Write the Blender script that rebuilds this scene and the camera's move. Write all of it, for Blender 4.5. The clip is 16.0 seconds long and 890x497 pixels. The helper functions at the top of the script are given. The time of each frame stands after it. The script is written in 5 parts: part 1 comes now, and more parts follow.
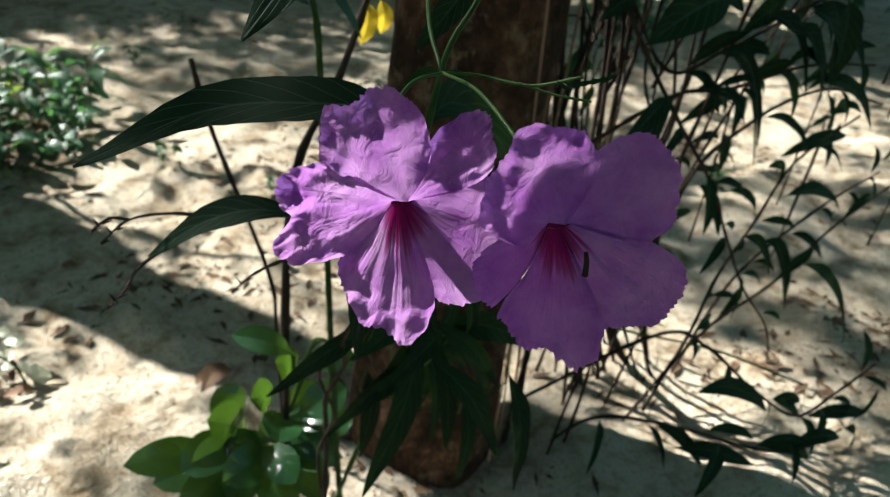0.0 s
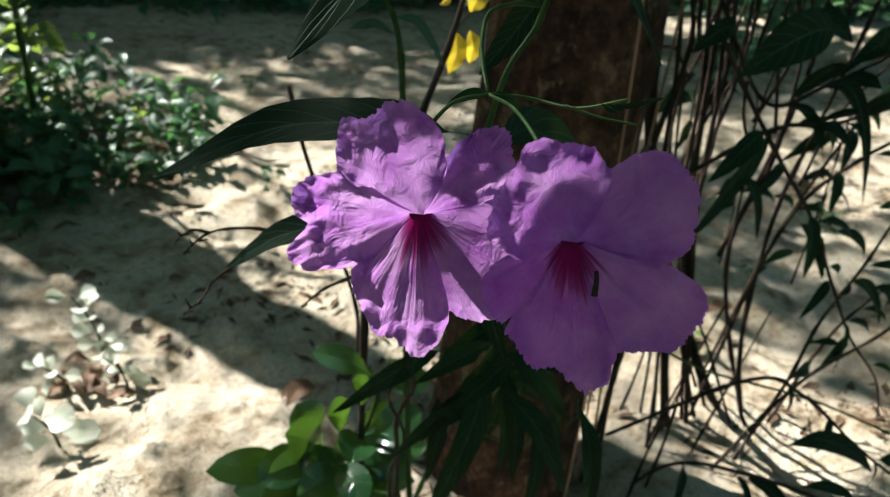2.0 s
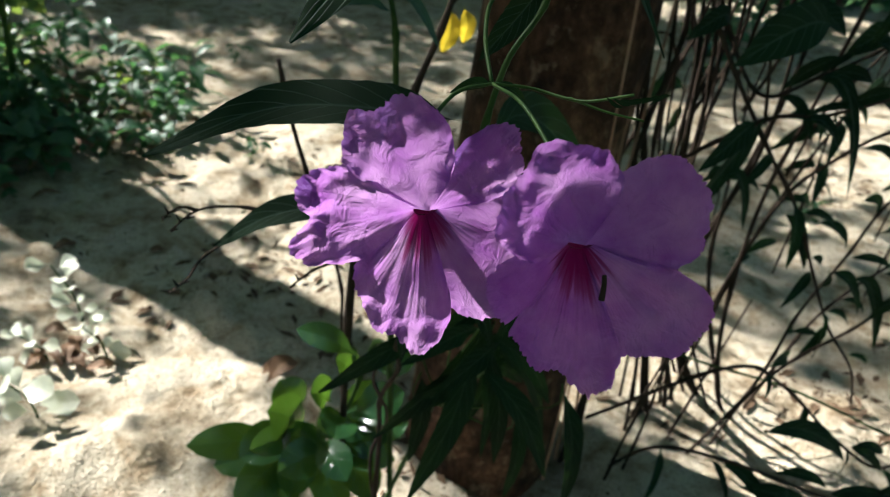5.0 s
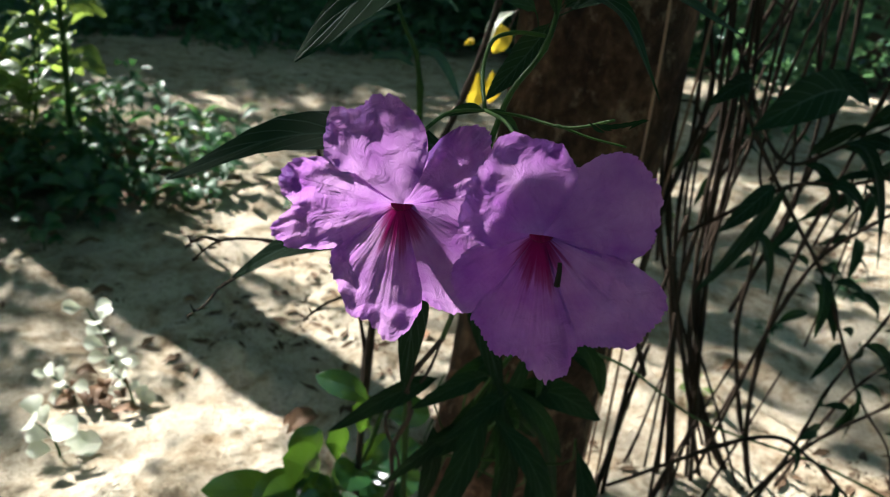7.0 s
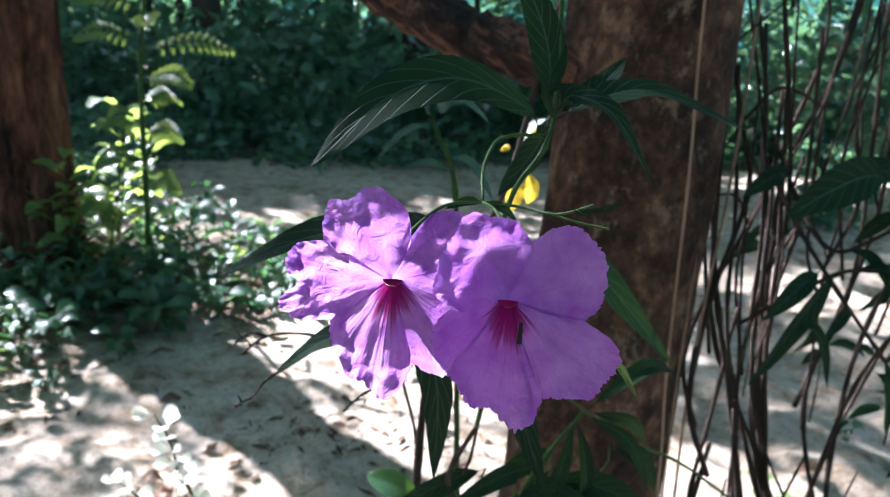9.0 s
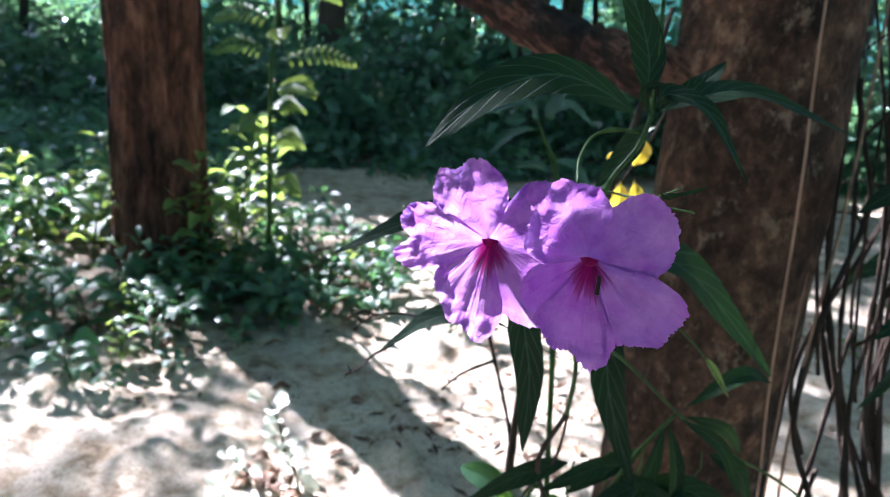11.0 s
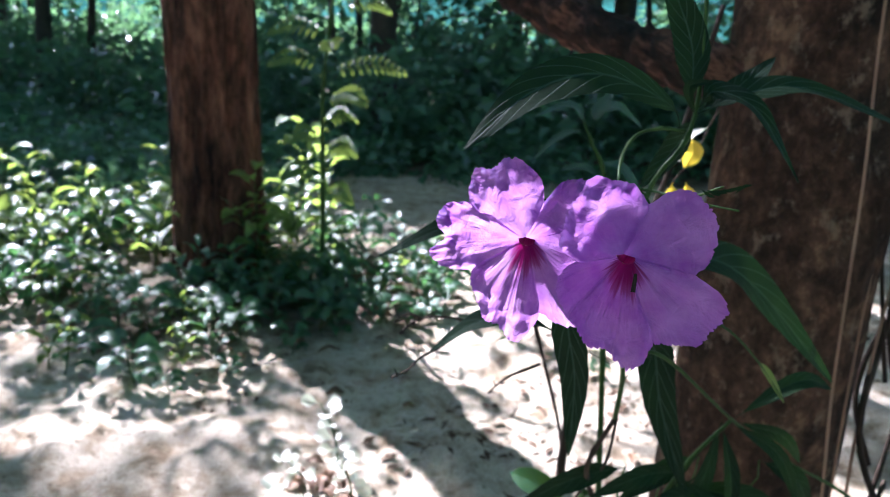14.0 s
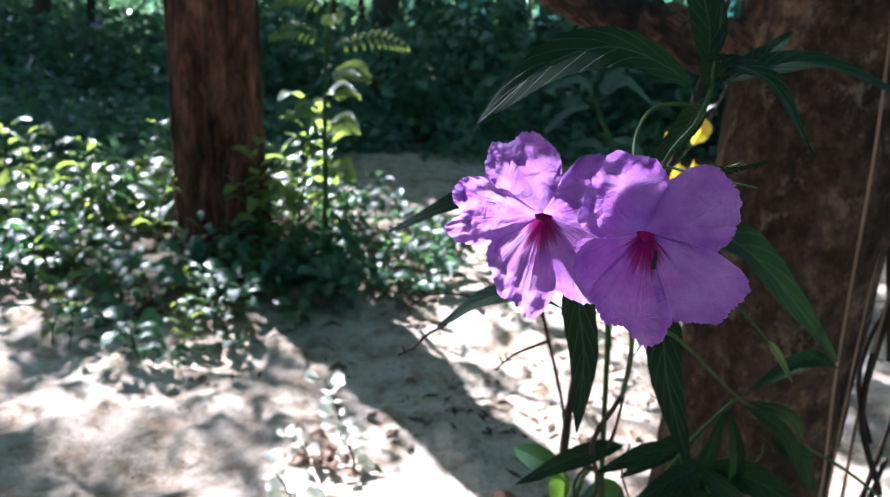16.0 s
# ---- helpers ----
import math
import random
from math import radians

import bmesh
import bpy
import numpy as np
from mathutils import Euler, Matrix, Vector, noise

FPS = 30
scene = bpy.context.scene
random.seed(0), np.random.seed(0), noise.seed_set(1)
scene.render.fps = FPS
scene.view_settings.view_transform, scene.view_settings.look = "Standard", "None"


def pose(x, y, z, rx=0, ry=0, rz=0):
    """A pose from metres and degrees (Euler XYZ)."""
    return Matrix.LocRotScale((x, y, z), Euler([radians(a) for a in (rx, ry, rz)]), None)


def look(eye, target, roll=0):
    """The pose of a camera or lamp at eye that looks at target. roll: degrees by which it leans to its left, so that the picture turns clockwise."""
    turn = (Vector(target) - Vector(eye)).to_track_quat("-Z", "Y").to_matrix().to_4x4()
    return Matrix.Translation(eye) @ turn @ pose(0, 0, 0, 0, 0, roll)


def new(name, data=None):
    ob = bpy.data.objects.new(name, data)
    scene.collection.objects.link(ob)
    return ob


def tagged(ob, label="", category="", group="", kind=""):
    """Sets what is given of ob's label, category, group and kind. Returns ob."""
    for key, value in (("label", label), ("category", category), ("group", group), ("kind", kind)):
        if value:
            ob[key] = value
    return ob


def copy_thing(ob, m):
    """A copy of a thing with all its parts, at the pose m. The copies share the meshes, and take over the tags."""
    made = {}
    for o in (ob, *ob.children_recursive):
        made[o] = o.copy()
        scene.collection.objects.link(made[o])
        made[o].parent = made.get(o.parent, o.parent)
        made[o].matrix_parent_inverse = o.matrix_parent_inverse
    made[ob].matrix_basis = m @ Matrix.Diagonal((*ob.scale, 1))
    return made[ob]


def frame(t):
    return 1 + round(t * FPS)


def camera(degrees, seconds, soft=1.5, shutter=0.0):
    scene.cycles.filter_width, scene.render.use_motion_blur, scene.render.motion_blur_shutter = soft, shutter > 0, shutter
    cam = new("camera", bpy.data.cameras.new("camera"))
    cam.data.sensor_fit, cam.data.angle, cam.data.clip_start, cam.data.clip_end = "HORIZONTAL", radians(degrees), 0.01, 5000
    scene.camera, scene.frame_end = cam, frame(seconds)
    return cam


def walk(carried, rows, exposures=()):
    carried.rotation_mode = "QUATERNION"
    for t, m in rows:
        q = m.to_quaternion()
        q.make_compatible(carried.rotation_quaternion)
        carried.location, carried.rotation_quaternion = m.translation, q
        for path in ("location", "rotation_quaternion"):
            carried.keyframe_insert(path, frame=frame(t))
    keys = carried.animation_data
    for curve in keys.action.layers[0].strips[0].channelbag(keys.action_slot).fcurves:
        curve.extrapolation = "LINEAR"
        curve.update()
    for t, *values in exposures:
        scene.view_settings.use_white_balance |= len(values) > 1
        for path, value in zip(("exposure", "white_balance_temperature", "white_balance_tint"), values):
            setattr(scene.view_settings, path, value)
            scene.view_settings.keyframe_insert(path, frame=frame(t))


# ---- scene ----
DEGREES = 64.1
cam = camera(64.1, 16.0, soft=0.9)
cam.data.dof.use_dof = True
cam.data.dof.focus_distance = 0.165
cam.data.dof.aperture_fstop = 28.0
# seconds, eye, yaw, pitch, roll (a carried phone, a hand's width from the blossoms)
PATH = [
    (0, -0.02907, 0.08045, 0.61553, -31.111, -28.382, 5.976),
    (0.5, -0.02690, 0.08084, 0.61724, -29.248, -28.448, 5.503),
    (1, -0.02095, 0.07742, 0.61708, -26.615, -27.904, 4.737),
    (1.5, -0.01903, 0.07512, 0.61439, -23.902, -27.331, 4.433),
    (2, -0.01555, 0.07183, 0.61433, -22.067, -26.617, 4.376),
    (2.5, -0.01628, 0.07174, 0.61425, -21.854, -26.997, 4.755),
    (3, -0.01496, 0.07136, 0.61291, -21.595, -27.715, 3.813),
    (3.5, -0.01744, 0.07603, 0.61770, -22.577, -27.865, 5.139),
    (4, -0.02349, 0.08517, 0.62192, -25.275, -28.483, 6.612),
    (6.5, -0.00830, 0.06056, 0.60573, -20.218, -25.803, 7.094),
    (7, -0.01039, 0.05834, 0.60821, -19.932, -23.106, 7.312),
    (7.5, -0.01215, 0.04606, 0.60434, -17.993, -21.734, 6.531),
    (8, -0.00754, 0.03824, 0.61008, -16.190, -18.934, 4.497),
    (8.5, -0.00099, 0.03762, 0.60611, -14.930, -17.616, 3.467),
    (9, 0.00077, 0.03092, 0.61021, -13.616, -15.058, 3.526),
    (9.5, -0.00022, 0.02380, 0.60501, -10.613, -15.497, 3.022),
    (12, -0.00097, -0.00654, 0.60358, -2.166, -13.768, 4.101),
    (12.5, -0.00094, -0.00726, 0.60369, -1.046, -14.537, 3.288),
    (13, 0.00378, -0.00362, 0.60140, -1.091, -14.532, 3.287),
    (13.5, 0.00085, -0.00054, 0.60160, -0.336, -14.386, 2.736),
    (14, 0.00366, 0.00034, 0.60226, -0.330, -14.035, 2.573),
    (14.5, 0.00126, 0.00028, 0.60129, -0.029, -14.894, 2.929),
    (15, -0.00112, 0.00390, 0.60059, -0.936, -15.594, 3.534),
    (15.5, -0.00023, 0.00452, 0.59761, -0.412, -16.265, 2.742),
    (16, -0.00018, 0.00263, 0.60103, -0.332, -15.868, 2.851),
]


def held(x, y, z, yaw, pitch, roll):
    m = pose(x, y, z, 90 + pitch, 0, yaw)
    return m @ pose(0, 0, 0, 0, 0, roll)


walk(cam, [(t, held(*row)) for t, *row in PATH],
     exposures=[(0.0, 1.86, 6050, 5), (4.2, 1.86, 6050, 5), (6.3, 1.90, 6050, 5), (7.0, 1.96, 6050, 6), (7.5, 2.1, 5900, 11), (8.0, 2.5, 5500, 16), (8.5, 2.85, 5350, 20),
                (9.7, 3.18, 5350, 24), (12.0, 3.08, 5300, 24), (16.0, 2.80, 5300, 24)])

# ---------------- world and sun ----------------
SUN_AZ = Vector((-0.62, 0.78, 0)).normalized()
SUN_EL = radians(42)
TO_SUN = Vector((SUN_AZ.x * math.cos(SUN_EL), SUN_AZ.y * math.cos(SUN_EL), math.sin(SUN_EL)))
world = bpy.data.worlds.new("sky")
world.use_nodes = True
scene.world = world
wn = world.node_tree.nodes
sky = wn.new("ShaderNodeTexSky")
sky.sky_type = 'NISHITA'
sky.sun_disc = False
sky.sun_elevation = SUN_EL
sky.sun_rotation = math.atan2(SUN_AZ.x, SUN_AZ.y)
world.node_tree.links.new(sky.outputs[0], wn["Background"].inputs[0])
wn["Background"].inputs[1].default_value = 0.057
sun_data = bpy.data.lights.new("sun", 'SUN')
sun_data.energy = 5.0
sun_data.angle = radians(0.55)
sun_data.color = (1.0, 0.94, 0.85)
sun = new("sun", sun_data)
sun.matrix_world = look(TO_SUN * 30, (0, 0, 0))


# ---------------- helpers of this scene ----------------
def link_mesh(name, bm, material, parent=None, label="", smooth=True):
    me = bpy.data.meshes.new(name)
    bm.to_mesh(me)
    bm.free()
    if smooth:
        me.polygons.foreach_set("use_smooth", [True] * len(me.polygons))
    ob = new(name, me)
    for m in (material if isinstance(material, (list, tuple)) else [material]):
        me.materials.append(m)
    if parent is not None:
        ob.parent = parent
    if label:
        tagged(ob, label)
    return ob


def part(name, bm, material, parent, label=""):
    return link_mesh(name, bm, material, parent, label)


def thing(name, label, category, group="", at=(0, 0, 0)):
    ob = new(name)
    ob.empty_display_size = 0.02
    ob.location = at
    return tagged(ob, label, category, group)


def quick(name, verts, faces, material, parent=None, smooth=False):
    me = bpy.data.meshes.new(name)
    me.from_pydata(verts, [], faces)
    if smooth:
        me.polygons.foreach_set("use_smooth", [True] * len(me.polygons))
    me.materials.append(material)
    ob = new(name, me)
    if parent is not None:
        ob.parent = parent
    return ob


def curve_points(ctrl, n):
    """Points along a smooth curve through the control points (Catmull-Rom)."""
    c = [Vector(p) for p in ctrl]
    c = [2 * c[0] - c[1]] + c + [2 * c[-1] - c[-2]]
    out = []
    for k in range(n + 1):
        f = k / n * (len(c) - 3)
        i = min(int(f), len(c) - 4)
        t = f - i
        a, b, d, e = c[i:i + 4]
        out.append(0.5 * ((2 * b) + (d - a) * t + (2 * a - 5 * b + 4 * d - e) * t * t + (3 * b - a - 3 * d + e) * t ** 3))
    return out


def tube(bm, ctrl, r0, r1, n=14, sides=7, wob=0.0, seed=0, nodes=0, cap=True):
    """A round tapering stem along a curve."""
    pts = curve_points(ctrl, n)
    rings = []
    side = Vector((0.31, 0.77, 0.55))
    for k, p in enumerate(pts):
        t = (pts[min(k + 1, n)] - pts[max(k - 1, 0)]).normalized()
        a = (side - t * side.dot(t)).normalized()
        b = t.cross(a)
        side = a
        f = k / n
        r = r0 + (r1 - r0) * f
        if nodes and k % max(1, n // nodes) == 0 and 0 < k < n:
            r *= 1.35
        ring = []
        for j in range(sides):
            ang = 2 * math.pi * j / sides
            q = p + (a * math.cos(ang) + b * math.sin(ang)) * r
            if wob:
                q += noise.noise_vector(q * 40 + Vector((seed, 0, 0))) * wob
            ring.append(bm.verts.new(q))
        rings.append(ring)
    for k in range(n):
        for j in range(sides):
            bm.faces.new((rings[k][j], rings[k][(j + 1) % sides], rings[k + 1][(j + 1) % sides], rings[k + 1][j]))
    if cap:
        bm.faces.new(rings[0][::-1])
        bm.faces.new(rings[-1])
    return bm


def blade(bm, ctrl, width, facing, n=14, across=4, profile=0.45, cup=0.25, wave=0.0, seed=0.0, petiole=0.06, teeth=0.0, sharp=0.8):
    """A leaf blade along a curve, facing a way, with a folded midrib and a wavy edge. UV: along, across."""
    uv = bm.loops.layers.uv.verify()
    pts = curve_points(ctrl, n)
    face = Vector(facing).normalized()
    grid = []
    for k, p in enumerate(pts):
        f = k / n
        t = (pts[min(k + 1, n)] - pts[max(k - 1, 0)]).normalized()
        s = t.cross(face)
        s.normalize()
        up = s.cross(t)
        g = max(0.0, (f - petiole) / (1 - petiole))
        if g < profile:
            w = math.sin(g / profile * math.pi / 2) ** 0.9
        else:
            w = math.cos((g - profile) / (1 - profile) * math.pi / 2) ** sharp
        w = max(0.03, w) * width / 2
        row = []
        for j in range(2 * across + 1):
            c = j / across - 1
            ed = 1 + (teeth * math.sin(f * 90 + seed) + 0.5 * teeth * math.sin(f * 233 + 2 * seed)) * abs(c)
            h = cup * abs(c) * w + wave * width * math.sin(f * 16 + seed + (1.3 if c > 0 else 0)) * c * c
            row.append((bm.verts.new(p + s * (c * w * ed) + up * h), (f, c * 0.5 + 0.5)))
        grid.append(row)
    for k in range(n):
        for j in range(2 * across):
            quad = (grid[k][j], grid[k][j + 1], grid[k + 1][j + 1], grid[k + 1][j])
            fc = bm.faces.new([q[0] for q in quad])
            for loop, q in zip(fc.loops, quad):
                loop[uv].uv = q[1]
    return bm


# ---------------- materials ----------------
class Nodes:
    def __init__(self, name):
        self.mat = bpy.data.materials.new(name)
        self.mat.use_nodes = True
        self.t = self.mat.node_tree
        self.b = self.t.nodes["Principled BSDF"]
        self.out = self.t.nodes["Material Output"]

    def add(self, kind, **inputs):
        n = self.t.nodes.new(kind)
        for k, v in inputs.items():
            n.inputs[k.replace("_", " ")].default_value = v
        return n

    def join(self, a, b):
        self.t.links.new(a, b)

    def coord(self, what="Object", scale=(1, 1, 1)):
        c = self.t.nodes.new("ShaderNodeTexCoord")
        m = self.t.nodes.new("ShaderNodeMapping")
        m.inputs["Scale"].default_value = scale
        self.join(c.outputs[what], m.inputs[0])
        return m.outputs[0]

    def noise(self, vec, scale, detail=4.0, rough=0.55, distort=0.0):
        n = self.add("ShaderNodeTexNoise", Scale=scale, Detail=detail, Roughness=rough, Distortion=distort)
        self.join(vec, n.inputs["Vector"])
        return n.outputs[0]

    def ramp(self, fac, stops):
        r = self.t.nodes.new("ShaderNodeValToRGB")
        e = r.color_ramp.elements
        while len(e) < len(stops):
            e.new(0.5)
        for el, (p, c) in zip(e, stops):
            el.position, el.color = p, (*c, 1)
        self.join(fac, r.inputs[0])
        return r.outputs[0]

    def math(self, op, a, b=0.5, c=None):
        n = self.t.nodes.new("ShaderNodeMath")
        n.operation = op
        for i, v in enumerate((a, b, c)):
            if v is None:
                continue
            if isinstance(v, (int, float)):
                n.inputs[i].default_value = v
            else:
                self.join(v, n.inputs[i])
        return n.outputs[0]

    def mix(self, fac, a, b, mode='MIX'):
        n = self.t.nodes.new("ShaderNodeMix")
        n.data_type, n.blend_type = 'RGBA', mode
        for i, v in ((0, fac), (6, a), (7, b)):
            if isinstance(v, (int, float)):
                n.inputs[i].default_value = v
            elif isinstance(v, tuple):
                n.inputs[i].default_value = (*v, 1)
            else:
                self.join(v, n.inputs[i])
        return n.outputs[2]

    def bump(self, height, strength=0.5, distance=0.01):
        n = self.add("ShaderNodeBump", Strength=strength, Distance=distance)
        self.join(height, n.inputs["Height"])
        self.join(n.outputs[0], self.b.inputs["Normal"])
        return n.outputs[0]

    def finish(self, color, rough=0.7, spec=0.5, thin=0.0, thin_color=None, normal=None):
        """thin: share of the light that passes through a leaf or petal."""
        if isinstance(color, tuple):
            self.b.inputs["Base Color"].default_value = (*color, 1)
        else:
            self.join(color, self.b.inputs["Base Color"])
        if isinstance(rough, (int, float)):
            self.b.inputs["Roughness"].default_value = rough
        else:
            self.join(rough, self.b.inputs["Roughness"])
        self.b.inputs["Specular IOR Level"].default_value = spec
        if thin:
            tr = self.t.nodes.new("ShaderNodeBsdfTranslucent")
            tc = thin_color if thin_color is not None else color
            if isinstance(tc, tuple):
                tr.inputs[0].default_value = (*tc, 1)
            else:
                self.join(tc, tr.inputs[0])
            if normal is not None:
                self.join(normal, tr.inputs["Normal"])
            mx = self.t.nodes.new("ShaderNodeMixShader")
            mx.inputs[0].default_value = thin
            self.join(self.b.outputs[0], mx.inputs[1])
            self.join(tr.outputs[0], mx.inputs[2])
            self.join(mx.outputs[0], self.out.inputs[0])
        return self.mat

    def random(self):
        return self.t.nodes.new("ShaderNodeObjectInfo").outputs["Random"]

    def island(self):
        return self.t.nodes.new("ShaderNodeNewGeometry").outputs["Random Per Island"]


def leaf_material(name, dark, light, rough=0.45, thin=0.3, thin_color=None, veins=9.0, vein_color=None, rnd="object", spec=0.4, vein_amount=0.5):
    m = Nodes(name)
    uv = m.t.nodes.new("ShaderNodeUVMap").outputs[0]
    sep = m.t.nodes.new("ShaderNodeSeparateXYZ")
    m.join(uv, sep.inputs[0])
    c = m.math('ABSOLUTE', m.math('SUBTRACT', sep.outputs[1], 0.5), 0)
    # side veins sweep forward from the midrib
    band = m.math('FRACT', m.math('MULTIPLY', m.math('SUBTRACT', sep.outputs[0], m.math('MULTIPLY', c, 0.42)), veins), 0)
    near = m.math('ABSOLUTE', m.math('SUBTRACT', band, 0.5), 0)
    line = m.math('SUBTRACT', 1.0, m.math('MULTIPLY', near, 16.0))
    line = m.math('MAXIMUM', line, m.math('SUBTRACT', 1.0, m.math('MULTIPLY', c, 26.0)))
    line = m.math('MAXIMUM', line, 0.0)
    obj = m.coord("Object")
    blotch = m.noise(obj, 60.0, 4)
    r = m.random() if rnd == "object" else m.island()
    fac = m.math('ADD', m.math('MULTIPLY', blotch, 0.6), m.math('MULTIPLY', r, 0.4))
    col = m.ramp(fac, [(0.25, dark), (0.75, light)])
    vc = vein_color or tuple(min(1, v * 1.5 + 0.01) for v in light)
    col = m.mix(m.math('MULTIPLY', line, vein_amount), col, vc)
    h = m.math('ADD', m.math('MULTIPLY', line, -1.0), m.math('MULTIPLY', m.noise(obj, 400.0, 3), 0.4))
    nrm = m.bump(h, 0.5, 0.0006)
    tc = thin_color or tuple(min(1, v * 2.4) for v in light)
    return m.finish(col, rough, spec, thin, m.mix(m.math('MULTIPLY', line, 0.35), tc, tuple(v * 0.5 for v in tc)), nrm)


def sand_material():
    m = Nodes("pale_sand")
    o = m.coord("Object")
    big = m.noise(o, 1.7, 5, 0.6)
    mid = m.noise(o, 11.0, 6, 0.65)
    fine = m.noise(o, 260.0, 3, 0.7)
    base = m.ramp(big, [(0.3, (0.45, 0.395, 0.305)), (0.55, (0.58, 0.525, 0.42)), (0.75, (0.66, 0.605, 0.50))])
    damp = m.ramp(mid, [(0.34, (0.34, 0.29, 0.23)), (0.42, (0.74, 0.70, 0.65)), (0.53, (1, 1, 1))])
    col = m.mix(0.9, base, damp, 'MULTIPLY')
    grain = m.ramp(fine, [(0.3, (0.42, 0.37, 0.32)), (0.48, (1, 1, 1)), (0.75, (1.2, 1.17, 1.12))])
    col = m.mix(0.6, col, grain, 'MULTIPLY')
    v = m.add("ShaderNodeTexVoronoi", Scale=34.0, Randomness=1.0)
    m.join(o, v.inputs["Vector"])
    speck = m.ramp(v.outputs["Distance"], [(0.05, (0.22, 0.17, 0.12)), (0.13, (1, 1, 1))])
    patch = m.ramp(m.noise(o, 3.2, 4), [(0.42, (0, 0, 0)), (0.56, (1, 1, 1))])
    col = m.mix(m.math('MULTIPLY', patch, 0.9), col, m.mix(1.0, col, speck, 'MULTIPLY'))
    stain = m.ramp(m.noise(o, 19.0, 6, 0.72, 0.5), [(0.50, (1.03, 0.985, 0.985)), (0.62, (0.70, 0.59, 0.50)), (0.72, (0.44, 0.34, 0.26))])
    col = m.mix(0.85, col, stain, 'MULTIPLY')
    pebble = m.ramp(m.noise(o, 75.0, 4, 0.7), [(0.36, (0.55, 0.49, 0.42)), (0.46, (1, 1, 1))])
    col = m.mix(0.6, col, pebble, 'MULTIPLY')
    # leaf mould under the trees behind the path
    sep = m.t.nodes.new("ShaderNodeSeparateXYZ")
    m.join(o, sep.inputs[0])
    edge = m.math('ADD', sep.outputs[1], m.math('MULTIPLY', m.noise(o, 2.2, 5, 0.6), 1.4))
    mould = m.ramp(m.math('MULTIPLY', edge, 0.1), [(0.46, (0, 0, 0)), (0.51, (1, 1, 1))])
    # a darker bed of rotted leaves about the foot of the left tree
    dx = m.math('MULTIPLY', m.math('ADD', sep.outputs[0], 0.58), 1.3)
    dy = m.math('MULTIPLY', m.math('SUBTRACT', sep.outputs[1], 1.84), 1.95)
    dd = m.math('ADD', m.math('MULTIPLY', dx, dx), m.math('MULTIPLY', dy, dy))
    dd = m.math('ADD', dd, m.math('MULTIPLY', m.math('SUBTRACT', m.noise(o, 7.0, 6, 0.7), 0.5), 2.4))
    bed = m.ramp(dd, [(0.35, (0.9, 0.9, 0.9)), (0.95, (0, 0, 0))])
    mould = m.math('MAXIMUM', mould, bed)
    floor = m.ramp(mid, [(0.35, (0.03, 0.026, 0.014)), (0.6, (0.075, 0.06, 0.035)), (0.75, (0.12, 0.11, 0.05))])
    col = m.mix(mould, col, floor)
    mid2 = m.noise(o, 26.0, 5, 0.7, 0.6)
    m.bump(m.math('ADD', m.math('MULTIPLY', mid, 1.0), m.math('ADD', m.math('MULTIPLY', mid2, 0.7), m.math('MULTIPLY', fine, 0.3))), 0.9, 0.03)
    return m.finish(col, 0.95, 0.15)


def bark_material(name, stops, sc=(1, 1, 1), grain=30.0, bump=0.8, lichen=None, axis=None):
    """axis: the way along which the grain runs, where it is not upright."""
    m = Nodes(name)
    if axis:
        turn = m.t.nodes.new("ShaderNodeMapping")
        turn.inputs["Rotation"].default_value = Vector(axis).rotation_difference(Vector((0, 0, 1))).to_euler()
        size = m.t.nodes.new("ShaderNodeMapping")
        size.inputs["Scale"].default_value = sc
        m.join(m.t.nodes.new("ShaderNodeTexCoord").outputs["Object"], turn.inputs[0])
        m.join(turn.outputs[0], size.inputs[0])
        o = size.outputs[0]
    else:
        o = m.coord("Object", sc)
    a = m.noise(o, grain * 0.25, 6, 0.6, 0.4)
    b = m.noise(o, grain, 6, 0.7, 0.2)
    fac = m.math('ADD', m.math('MULTIPLY', a, 0.55), m.math('MULTIPLY', b, 0.45))
    col = m.ramp(fac, stops)
    if lichen:
        spot = m.ramp(m.noise(o, grain * 0.6, 5, 0.7), [(0.56, (0, 0, 0)), (0.66, (1, 1, 1))])
        col = m.mix(m.math('MULTIPLY', spot, 0.5), col, lichen)
    m.bump(m.math('ADD', b, m.math('MULTIPLY', m.noise(o, grain * 4, 4, 0.7), 0.4)), bump, 0.006)
    return m.finish(col, 0.9, 0.2)


